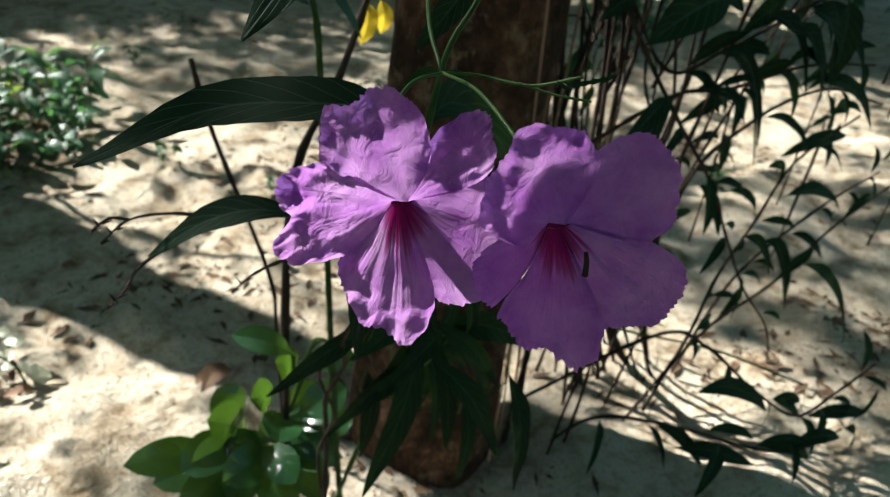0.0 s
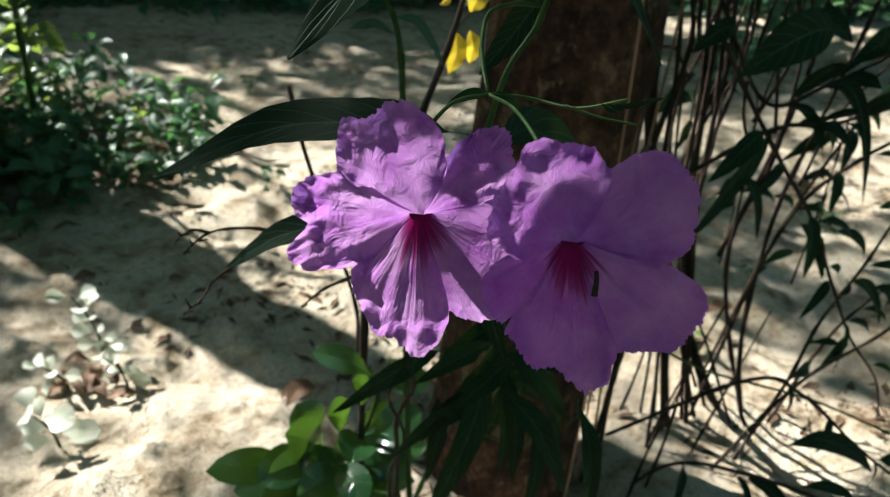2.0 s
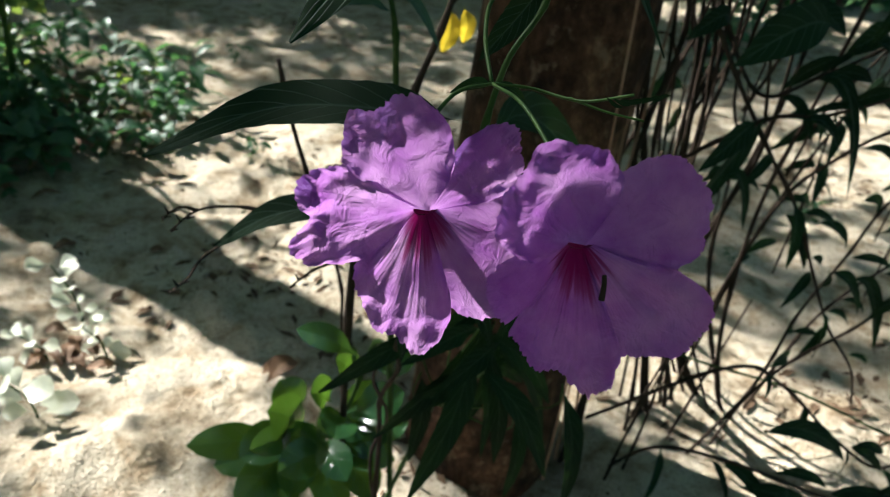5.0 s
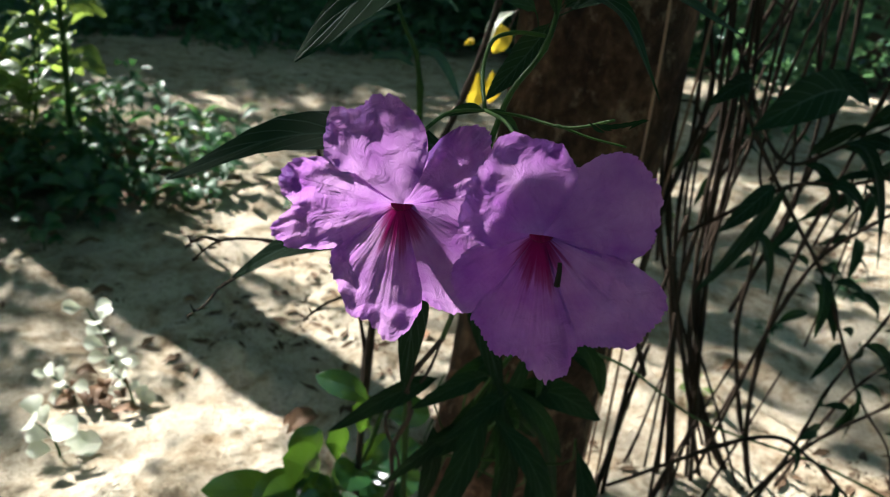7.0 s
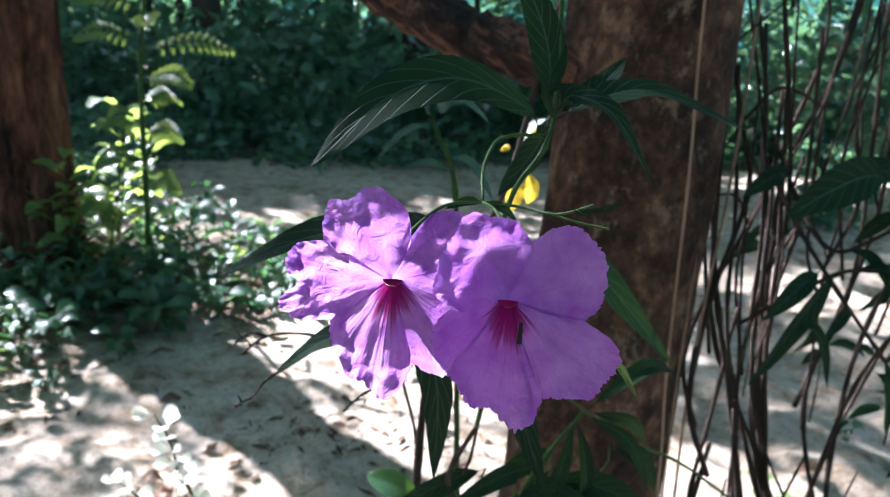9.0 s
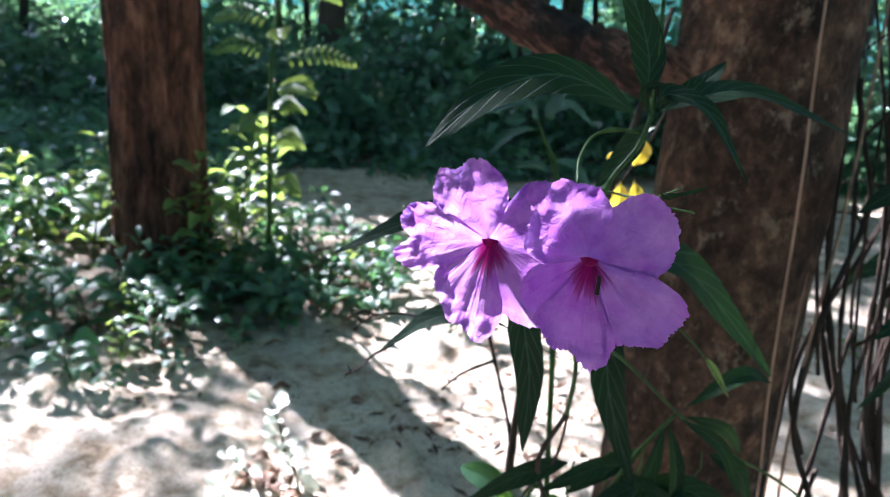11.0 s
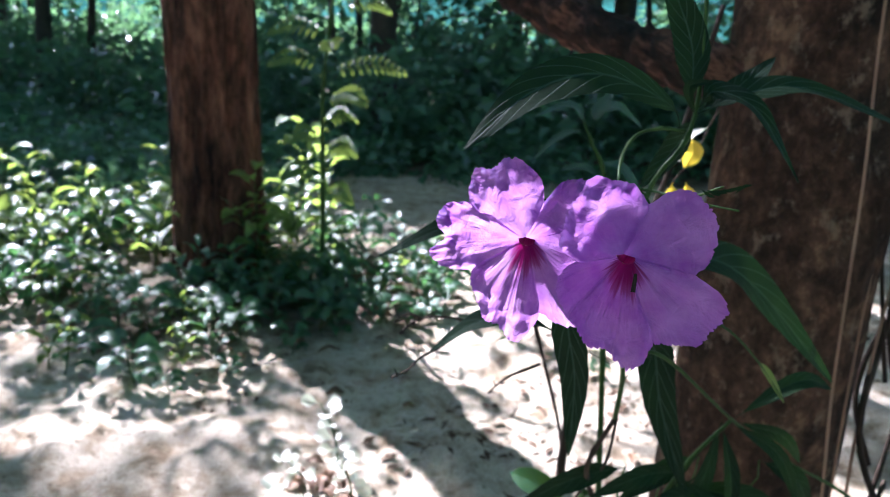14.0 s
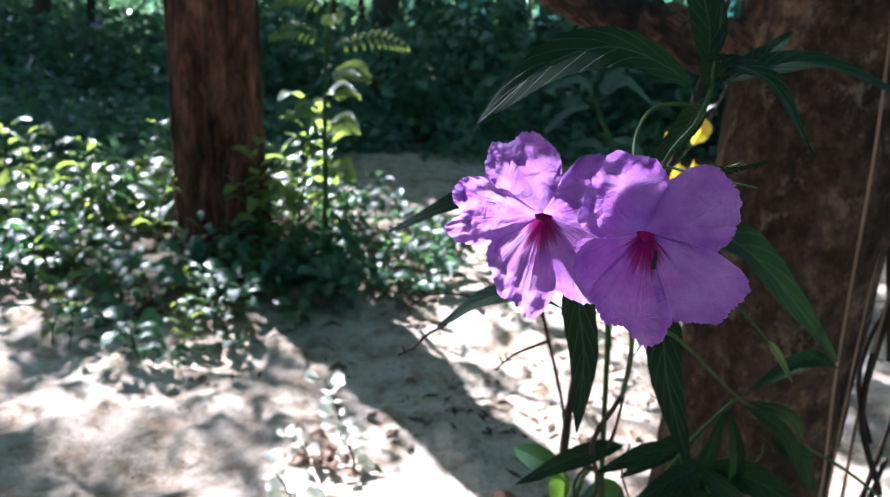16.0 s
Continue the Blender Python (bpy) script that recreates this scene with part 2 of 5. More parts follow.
def petal_material():
    m = Nodes("lilac_petal")
    uv = m.t.nodes.new("ShaderNodeUVMap").outputs[0]
    sep = m.t.nodes.new("ShaderNodeSeparateXYZ")
    m.join(uv, sep.inputs[0])
    s = sep.outputs[0]
    ma = m.t.nodes.new("ShaderNodeMapping")
    ma.inputs["Scale"].default_value = (0.5, 10, 1)
    m.join(uv, ma.inputs[0])
    streak = m.noise(ma.outputs[0], 1.0, 2, 0.5, 0.15)
    mb = m.t.nodes.new("ShaderNodeMapping")
    mb.inputs["Scale"].default_value = (3.0, 9, 1)
    m.join(uv, mb.inputs[0])
    fine = m.noise(mb.outputs[0], 1.0, 4, 0.6, 0.8)
    o = m.coord("Object")
    soft = m.noise(o, 110.0, 4)
    tone = m.math('ADD', m.math('MULTIPLY', soft, 0.85), m.math('MULTIPLY', fine, 0.15))
    lilac = m.ramp(tone, [(0.3, (0.155, 0.030, 0.31)), (0.7, (0.262, 0.098, 0.43))])
    # magenta nectar guides run out of the throat
    reach = m.math('SUBTRACT', s, m.math('MULTIPLY', m.math('SUBTRACT', streak, 0.5), 0.5))
    throat = m.ramp(reach, [(0.14, (1, 1, 1)), (0.26, (0.75, 0.75, 0.75)), (0.33, (0.15, 0.15, 0.15)), (0.43, (0, 0, 0))])
    col = m.mix(throat, lilac, (0.17, 0.010, 0.12))
    thin = m.mix(throat, m.ramp(tone, [(0.3, (0.44, 0.135, 0.57)), (0.7, (0.67, 0.37, 0.73))]), (0.20, 0.004, 0.08))
    crinkle = m.noise(o, 230.0, 4, 0.6, 0.8)
    rim = m.ramp(s, [(0.35, (0.25, 0.25, 0.25)), (0.95, (1, 1, 1))])
    nrm = m.bump(m.math('MULTIPLY', m.math('MULTIPLY', crinkle, rim), 0.9), 0.9, 0.0014)
    return m.finish(col, 0.62, 0.25, 0.55, thin, nrm)


SAND = sand_material()
THROAT = Nodes("dark_magenta_throat")
THROAT = THROAT.finish(THROAT.ramp(THROAT.noise(THROAT.coord("UV", (1, 30, 1)), 1.0, 3), [(0.35, (0.10, 0.006, 0.07)), (0.65, (0.22, 0.018, 0.15))]), 0.6, 0.2, 0.2, (0.35, 0.015, 0.16))
BARK_TAN = bark_material("mottled_tan_bark", [(0.36, (0.010, 0.005, 0.003)), (0.47, (0.034, 0.016, 0.0095)), (0.57, (0.092, 0.045, 0.026)), (0.69, (0.25, 0.14, 0.08))],
                         (1, 1, 0.75), 85.0, 0.9, (0.26, 0.18, 0.12))
BARK_RED = bark_material("fissured_red_brown_bark", [(0.38, (0.010, 0.005, 0.004)), (0.47, (0.055, 0.021, 0.013)), (0.58, (0.145, 0.058, 0.034)), (0.72, (0.26, 0.12, 0.075))],
                         (1, 1, 0.34), 65.0, 1.0)
BARK_BURNT = bark_material("charred_branch_bark", [(0.40, (0.005, 0.004, 0.003)), (0.47, (0.022, 0.011, 0.008)), (0.51, (0.042, 0.018, 0.012)), (0.57, (0.15, 0.066, 0.04)), (0.64, (0.02, 0.012, 0.010))],
                           (1, 1, 0.24), 95.0, 1.0, None, (-0.32, 0.45, 0.25))
BARK_DARK = bark_material("dark_forest_bark", [(0.3, (0.02, 0.015, 0.012)), (0.6, (0.06, 0.045, 0.035)), (0.8, (0.12, 0.1, 0.08))], (1, 1, 0.4), 20.0)
TWIG = bark_material("dry_brown_stem", [(0.3, (0.012, 0.008, 0.006)), (0.55, (0.034, 0.022, 0.015)), (0.8, (0.10, 0.072, 0.052))], (1, 1, 0.3), 90.0, 0.4)
VINE = bark_material("reddish_tan_vine", [(0.3, (0.16, 0.085, 0.055)), (0.55, (0.27, 0.16, 0.105)), (0.8, (0.40, 0.28, 0.2))], (1, 1, 0.2), 120.0, 0.3)
PETAL = petal_material()
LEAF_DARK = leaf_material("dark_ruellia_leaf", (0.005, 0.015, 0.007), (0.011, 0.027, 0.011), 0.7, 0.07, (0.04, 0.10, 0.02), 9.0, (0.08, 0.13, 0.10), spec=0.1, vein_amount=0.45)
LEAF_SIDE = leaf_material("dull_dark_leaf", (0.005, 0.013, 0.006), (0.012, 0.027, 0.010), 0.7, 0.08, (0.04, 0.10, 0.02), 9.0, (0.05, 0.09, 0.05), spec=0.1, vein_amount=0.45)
LEAF_ROUND = leaf_material("glossy_round_leaf", (0.008, 0.032, 0.013), (0.022, 0.070, 0.022), 0.24, 0.25, (0.18, 0.36, 0.03), 6.0, spec=0.65)
LEAF_WEED = leaf_material("fresh_weed_leaf", (0.024, 0.060, 0.020), (0.070, 0.125, 0.036), 0.40, 0.36, (0.40, 0.54, 0.09), 6.0, spec=0.4)
LEAF_DIM = leaf_material("deep_green_weed_leaf", (0.013, 0.048, 0.024), (0.036, 0.09, 0.042), 0.46, 0.25, (0.12, 0.3, 0.08), 6.0, spec=0.4)
LEAF_GREY = leaf_material("grey_green_leaf", (0.022, 0.05, 0.036), (0.05, 0.095, 0.07), 0.5, 0.2, (0.08, 0.17, 0.09), 7.0, spec=0.3)
# the sun's glare on these leaves is painted as a near-white base colour
LEAF_GLARE = leaf_material("sun_glare_leaf", (0.60, 0.62, 0.50), (0.76, 0.77, 0.68), 0.38, 0.4, (0.8, 0.82, 0.62), 5.0, spec=0.8)
LEAF_FAR = leaf_material("forest_leaf", (0.022, 0.060, 0.044), (0.064, 0.130, 0.084), 0.25, 0.35, (0.19, 0.38, 0.15), 4.0, rnd="island", spec=0.6)
LEAF_YELLOW = leaf_material("yellow_leaf", (0.55, 0.36, 0.02), (0.75, 0.55, 0.04), 0.5, 0.5, (0.95, 0.7, 0.05), 7.0)
LEAF_BROWN = leaf_material("dead_brown_leaf", (0.07, 0.038, 0.022), (0.21, 0.115, 0.062), 0.7, 0.12, (0.28, 0.14, 0.06), 7.0)
STEM_GREEN = Nodes("green_stem")
STEM_GREEN = STEM_GREEN.finish(STEM_GREEN.ramp(STEM_GREEN.noise(STEM_GREEN.coord("Object"), 120.0), [(0.3, (0.013, 0.038, 0.007)), (0.7, (0.038, 0.075, 0.015))]), 0.55, 0.15, 0.10, (0.08, 0.17, 0.02))

rng = random.Random(7)


# ---------------- ground ----------------
def ground_height(x, y):
    p = Vector((x, y, 0))
    near = 1 / (1 + 0.02 * (x * x + y * y))
    h = 0.012 * noise.noise(p * 2.3) + 0.024 * noise.noise(p * 6.1 + Vector((3, 1, 0))) + 0.015 * noise.noise(p * 13 + Vector((9, 4, 0)))
    h += 0.006 * noise.noise(p * 31)
    far = min(1.0, max(0.0, (y - 4.2) / 3))
    h = h * near + 0.12 * far * (noise.noise(p * 0.5) + 0.3)
    # a low bank of leaf mould about the foot of the forked-off tree
    d2 = ((x + 0.62) / 0.75) ** 2 + ((y - 1.85) / 0.5) ** 2
    # a hollow round the foot of the near trunk
    h -= 0.05 * math.exp(-((x - 0.31) ** 2 + (y - 0.62) ** 2) / 0.14 ** 2)
    return h + 0.05 * math.exp(-d2 * 1.3)


def spread(a, b, mid, n, k):
    out = []
    for i in range(n + 1):
        u = 2 * i / n - 1
        e = math.sinh(k * u) / math.sinh(k)
        out.append(mid + (e * (b - mid) if e > 0 else -e * (a - mid)))
    return out


xs = spread(-60, 60, 0.2, 380, 6.6)
ys = spread(-50, 90, 1.2, 400, 6.8)
gv = [(x, y, ground_height(x, y)) for y in ys for x in xs]
gw = len(xs)
gf = [(j * gw + i, j * gw + i + 1, (j + 1) * gw + i + 1, (j + 1) * gw + i) for j in range(len(ys) - 1) for i in range(gw - 1)]
ground = tagged(quick("ground", gv, gf, SAND, None, True), "pale trodden sand with soft prints and leaf crumbs", "ground", kind="structure")


# ---------------- trees ----------------
def trunk_mesh(bm, axis, radii, sides, rings, relief):
    pts = curve_points(axis, rings)
    rows = []
    for k, p in enumerate(pts):
        f = k / rings
        g = f * (len(radii) - 1)
        i = min(int(g), len(radii) - 2)
        r = radii[i] + (radii[i + 1] - radii[i]) * (g - i)
        row = []
        for j in range(sides):
            a = 2 * math.pi * j / sides
            row.append(bm.verts.new((p.x + math.cos(a) * r * (1 + relief(a, p.z)), p.y + math.sin(a) * r * (1 + relief(a, p.z)), p.z)))
        rows.append(row)
    for k in range(rings):
        for j in range(sides):
            bm.faces.new((rows[k][j], rows[k][(j + 1) % sides], rows[k + 1][(j + 1) % sides], rows[k + 1][j]))
    return bm


def smooth_relief(a, z):
    c, s = math.cos(a), math.sin(a)
    h = 0.06 * noise.noise(Vector((c * 1.1, s * 1.1, z * 3))) + 0.025 * noise.noise(Vector((c * 4, s * 4, z * 14)))
    return h + 0.008 * noise.noise(Vector((c * 14, s * 14, z * 50)))


def fissured_relief(a, z):
    c, s = math.cos(a), math.sin(a)
    v = noise.noise(Vector((c * 5 + 3, s * 5, z * 2.2))) + 0.6 * noise.noise(Vector((c * 11, s * 11 + 5, z * 5)))
    crack = -0.13 * max(0.0, 1 - abs(v) * 4.0)
    return crack + 0.035 * noise.noise(Vector((c * 3, s * 3, z * 1.5))) + 0.018 * noise.noise(Vector((c * 22, s * 22, z * 16)))


def crown_leaves(name, count, inside, parent, size=(0.05, 0.10), seed=1, material=None, label=""):
    """Many small leaves hung at random inside a region; inside(rng) gives a place."""
    r = random.Random(seed)
    v, f = [], []
    for _ in range(count):
        p = inside(r)
        if p is None:
            continue
        d = Vector((r.uniform(-1, 1), r.uniform(-1, 1), r.uniform(-0.6, 0.5))).normalized()
        n = Vector((r.uniform(-1, 1), r.uniform(-1, 1), r.uniform(-0.2, 1.2)))
        s = d.cross(n).normalized()
        ln = r.uniform(*size)
        w = ln * r.uniform(0.22, 0.34)
        up = s.cross(d) * ln * 0.10
        i = len(v)
        v += [p, p + d * ln * 0.45 + s * w + up, p + d * ln, p + d * ln * 0.45 - s * w + up]
        f += [(i, i + 1, i + 2), (i, i + 2, i + 3)]
    ob = quick(name, [tuple(q) for q in v], f, material or LEAF_FAR, parent)
    me = ob.data
    uvl = me.uv_layers.new(name="UVMap")
    corner = ((0, .5), (.45, 1), (1, .5), (.45, 0))
    for lp in me.loops:
        uvl.data[lp.index].uv = corner[lp.vertex_index % 4]
    if label:
        tagged(ob, label)
    return ob


# the mottled trunk close behind the flowers
main_tree = thing("tree", "tree with a mottled tan and brown trunk standing in sand", "tree", at=(0.335, 0.68, 0))
main_tree.location = (0, 0, 0)
part("trunk", trunk_mesh(bmesh.new(), [(0.325, 0.69, -0.12), (0.332, 0.68, 0.15), (0.338, 0.68, 0.40), (0.348, 0.685, 0.66), (0.36, 0.70, 1.6), (0.40, 0.75, 4.2)],
                         [0.099, 0.088, 0.0835, 0.083, 0.08, 0.06], 56, 150, smooth_relief), BARK_TAN, main_tree, "mottled tan-brown trunk with lichen patches")
b = bmesh.new()
tube(b, [(0.31, 0.68, 0.610), (0.262, 0.70, 0.613), (0.205, 0.82, 0.634), (0.125, 0.95, 0.688), (0.03, 1.06, 0.76), (-0.06, 1.15, 0.86)], 0.027, 0.029, 90, 22, 0.006, 3)
for vtx in b.verts:
    vtx.co += vtx.normal * 0 + noise.noise_vector(vtx.co * 55) * 0.006 + noise.noise_vector(vtx.co * 120) * 0.003
part("branch", b, BARK_BURNT, main_tree, "charred cracked side branch with red-brown scars")
for k, (az, up_) in enumerate(((0.4, 1.3), (2.2, 1.6), (3.7, 1.1), (5.2, 1.5))):
    b = bmesh.new()
    e = Vector((0.4 + 2.6 * math.cos(az), 0.75 + 2.6 * math.sin(az), 4.0 + up_))
    tube(b, [(0.39, 0.74, 3.8), ((0.39 + e.x) / 2, (0.74 + e.y) / 2, 4.3 + up_ * 0.7), e], 0.05, 0.015, 14, 8, 0.01, k)
    part("limb", b, BARK_TAN, main_tree)

# the red-brown fissured tree on the left, in a bank of weeds
post_tree = thing("tree", "tree with deeply fissured red-brown bark rising out of weeds", "tree")
part("trunk", trunk_mesh(bmesh.new(), [(-0.605, 1.93, -0.05), (-0.612, 1.92, 0.3), (-0.618, 1.92, 0.74), (-0.642, 1.903, 1.05), (-0.66, 1.90, 1.9), (-0.66, 1.95, 4.4)],
                         [0.14, 0.121, 0.116, 0.080, 0.075, 0.065], 96, 300, fissured_relief), BARK_RED, post_tree, "straight trunk with long dark cracks in its bark")
for k, az in enumerate((0.9, 2.6, 4.1, 5.6)):
    b = bmesh.new()
    tube(b, [(-0.66, 1.95, 4.0), (-0.66 + 1.2 * math.cos(az), 1.95 + 1.2 * math.sin(az), 4.9), (-0.66 + 2.6 * math.cos(az), 1.95 + 2.6 * math.sin(az), 5.4)], 0.06, 0.015, 14, 8, 0.01, k)
    part("limb", b, BARK_RED, post_tree)

# forest trees
FOREST = [(-0.50, 5.6, 0.095, 0.0), (1.15, 6.4, 0.11, 0.02), (-1.9, 7.2, 0.05, -0.05), (-3.6, 6.5, 0.06, 0.06), (-2.9, 9.0, 0.09, 0.0), (1.9, 8.2, 0.10, 0.03),
          (3.4, 6.2, 0.08, -0.04), (4.4, 4.0, 0.10, 0.02), (-5.4, 8.8, 0.12, 0.02), (0.9, 10.5, 0.13, 0.0), (-0.9, 11.5, 0.10, 0.03), (5.8, 9.0, 0.14, 0.0), (2.7, 12, 0.12, 0.02),
          # from here on unseen trees round the camera, added to hold back light
          (5.2, 0.5, 0.12, 0.0), (4.0, -3.0, 0.13, 0.03), (0.8, -4.6, 0.12, 0.0), (-2.6, -3.8, 0.12, 0.02), (-5.0, -1.0, 0.14, 0.0), (-5.6, 3.0, 0.12, 0.02), (8.0, 3.0, 0.14, 0.0), (-8.5, 5.5, 0.14, 0.0),
          (7.5, -3.5, 0.14, 0.0), (-7.5, -4.5, 0.14, 0.0), (1.5, -8.0, 0.14, 0.0)]


SLIM = random.Random(9)
for k in range(22):
    FOREST.append((SLIM.uniform(-7, 7), SLIM.uniform(6.5, 15), SLIM.uniform(0.02, 0.055), SLIM.uniform(-0.12, 0.12)))


def in_clearing(p):
    """Whether the sun through this place would fall into the clearing."""
    gx, gy = p.x - TO_SUN.x / TO_SUN.z * p.z, p.y - TO_SUN.y / TO_SUN.z * p.z
    return ((gx - 0.6) / 2.8) ** 2 + ((gy - 1.1) / 2.2) ** 2 < 1 or ((gx - 3.4) / 1.1) ** 2 + ((gy - 3.4) / 1.0) ** 2 < 1


def crown_of(x, y):
    def inside(q):
        for _ in range(10):
            a, d = q.uniform(0, 6.283), 3.4 * math.sqrt(q.random())
            p = Vector((x + d * math.cos(a), y + d * math.sin(a), 3.6 + 2.6 * q.random()))
            if not in_clearing(p):
                return p
        return None
    return inside


for k, (x, y, r, lean) in enumerate(FOREST):
    t = thing("tree", "dark slim forest tree in undergrowth, its unseen crown added for shade", "tree", "trees of the wood behind")
    part("trunk", trunk_mesh(bmesh.new(), [(x, y, -0.1), (x + lean, y, 1.2), (x + lean * 2.6, y + 0.1, 2.8), (x + lean * 4, y + 0.1, 5.2)], [r * 1.25, r, r * 0.9, r * 0.6], 16, 30, smooth_relief), BARK_DARK, t)
    # leaves above the view, added to darken the surroundings
    crown_leaves("crown", 2300 if r > 0.056 else 500, crown_of(x, y), t, (0.25, 0.45), 40 + k)


def dapple(z0, z1, cover, shift, fine, share=1.0):
    """Places for unseen leaves over the clearing, in drifts with gaps, so that the sun falls through in patches."""
    def inside(r):
        for _ in range(60):
            gx, gy, z = r.uniform(-2.3, 3.4), r.uniform(-1.3, 3.4), r.uniform(z0, z1)
            p = Vector((gx + TO_SUN.x / TO_SUN.z * z, gy + TO_SUN.y / TO_SUN.z * z, z))
            q = Vector((gx * fine + shift, gy * fine, 0.15 * z))
            n = 0.6 * noise.noise(q) + 0.75 * noise.noise(q * 2.7) + 0.9 * noise.noise(q * 6.5)
            # leaf density set by hand: shade on plant, path and weeds, sun on open sand
            shade_bias = 0.9 * math.exp(-(((gx - 0.45) / 0.20) ** 2 + ((gy + 0.13) / 0.085) ** 2)) + 0.8 * math.exp(-(((gx - 0.57) / 0.12) ** 2 + ((gy - 0.03) / 0.10) ** 2))
            shade_bias += 0.9 * math.exp(-(((gx - 0.49) / 0.05) ** 2 + ((gy + 0.37) / 0.05) ** 2)) + 0.6 * math.exp(-(((gx - 0.475) / 0.04) ** 2 + ((gy + 0.25) / 0.04) ** 2))
            shade_bias += 0.45 * math.exp(-(((gx + 0.42) / 0.36) ** 2 + ((gy - 1.50) / 0.15) ** 2))
            shade_bias += 0.25 * math.exp(-(((gx + 0.55) / 0.6) ** 2 + ((gy - 1.55) / 0.25) ** 2)) + 0.45 * max(0.0, min(1.0, (gy - 2.0) / 0.6))
            shade_bias += 0.35 * math.exp(-(((gx - 1.05) / 0.35) ** 2 + ((gy - 0.80) / 0.30) ** 2))
            shade_bias -= 0.6 * math.exp(-(((gx - 1.65) / 0.4) ** 2 + ((gy - 1.15) / 0.22) ** 2)) + 0.75 * math.exp(-(((gx - 0.26) / 0.34) ** 2 + ((gy - 1.3) / 0.5) ** 2))
            shade_bias -= 0.3 * math.exp(-(((gx + 0.9) / 0.40) ** 2 + ((gy - 1.3) / 0.3) ** 2))
            shade_bias += 0.5 * math.exp(-(((gx - 0.75) / 0.2) ** 2 + ((gy - 1.08) / 0.2) ** 2)) - 0.45 * math.exp(-(((gx - 0.70) / 0.16) ** 2 + ((gy - 0.66) / 0.13) ** 2))
            shade_bias += 1.0 * math.exp(-(((gx - 1.0) / 0.28) ** 2 + ((gy - 1.55) / 0.42) ** 2)) + 0.7 * math.exp(-(((gx - 0.47) / 0.10) ** 2 + ((gy - 0.62) / 0.10) ** 2))
            shade_bias += 0.9 * math.exp(-(((gx - 2.1) / 0.75) ** 2 + ((gy - 2.25) / 0.30) ** 2)) - 0.5 * math.exp(-(((gx - 2.15) / 0.40) ** 2 + ((gy - 1.60) / 0.20) ** 2))
            # gaps held open so that sun reaches blossom, seedlings, trunk, weeds and sapling
            sun_gap = 2.6 * math.exp(-(((gx - 0.400) / 0.060) ** 2 + ((gy + 0.295) / 0.055) ** 2))
            sun_gap += 0.7 * math.exp(-(((gx + 0.15) / 0.05) ** 2 + ((gy - 0.93) / 0.05) ** 2))
            sun_gap += 1.6 * math.exp(-(((gx - 0.54) / 0.09) ** 2 + ((gy - 0.30) / 0.10) ** 2)) + 1.6 * math.exp(-(((gx - 0.65) / 0.09) ** 2 + ((gy - 0.155) / 0.09) ** 2))
            sun_gap += 0.55 * math.exp(-(((gx + 0.80) / 0.35) ** 2 + ((gy - 1.72) / 0.16) ** 2)) + 0.45 * math.exp(-(((gx + 0.10) / 0.2) ** 2 + ((gy - 1.75) / 0.25) ** 2))
            sun_gap += 0.6 * math.exp(-(((gx - 0.09) / 0.10) ** 2 + ((gy - 1.24) / 0.10) ** 2))
            sun_gap += 0.7 * math.exp(-(((gx - 0.75) / 0.20) ** 2 + ((gy - 0.79) / 0.08) ** 2))
            sun_gap += 0.45 * math.exp(-(((gx + 0.02) / 0.14) ** 2 + ((gy - 0.78) / 0.08) ** 2)) + 0.5 * math.exp(-(((gx - 0.18) / 0.10) ** 2 + ((gy - 0.52) / 0.10) ** 2))
            n += r.gauss(0, 0.28)
            if n + shade_bias * share - sun_gap > cover:
                return p
        return None
    return inside


# unseen leaf layers placed to cast the clearing's patches of shade
crown_leaves("crown", 6900, dapple(3.4, 5.0, 0.38, 0.0, 1.25), main_tree, (0.07, 0.13), 5)
crown_leaves("crown", 5000, dapple(6.0, 8.5, 0.38, 7.3, 0.9), post_tree, (0.08, 0.15), 6)
crown_leaves("crown", 8500, dapple(1.7, 2.5, 0.30, 11.7, 4.2, 0.2), main_tree, (0.04, 0.085), 8)


def sand_dapple(r):
    """Unseen leaves added low above the view, to break the sun on the open sand left of the path."""
    for _ in range(60):
        gx, gy, z = r.uniform(-1.5, 0.14), r.uniform(0.60, 1.42), r.uniform(1.0, 1.35)
        q = Vector((gx * 7.5 + 2.0, gy * 7.5, 0.0))
        n = noise.noise(q) + 0.6 * noise.noise(q * 2.3) + 0.25 * math.exp(-(((gx + 0.55) / 0.3) ** 2 + ((gy - 1.13) / 0.12) ** 2)) - 0.2 * math.exp(-(((gx + 0.05) / 0.16) ** 2 + ((gy - 0.78) / 0.09) ** 2))
        if n + r.gauss(0, 0.12) > 0.20:
            return Vector((gx + TO_SUN.x / TO_SUN.z * z, gy + TO_SUN.y / TO_SUN.z * z, z))
    return None


# added leaves out of view, there only for their small shadows
crown_leaves("crown", 1700, sand_dapple, post_tree, (0.015, 0.04), 9)


# ---------------- wood behind ----------------
def shrub_spots(r, spots, flat=0.7):
    x, y, z, a = r.choice(spots)
    d = Vector((r.gauss(0, 1), r.gauss(0, 1), r.gauss(0, 1))).normalized() * (r.random() ** 0.4)
    return Vector((x + d.x * a, y + d.y * a, max(0.02, z + d.z * a * flat)))


r = random.Random(11)
spots = []
for _ in range(220):
    x, y = r.uniform(-7, 7.5), r.uniform(4.5, 12)
    spots.append((x, y, r.uniform(0.05, 0.55) + 0.07 * max(0, y - 6), r.uniform(0.3, 0.8)))
woods = crown_leaves("undergrowth", 70000, lambda q: shrub_spots(q, spots), None, (0.06, 0.14), 12)
deep = []
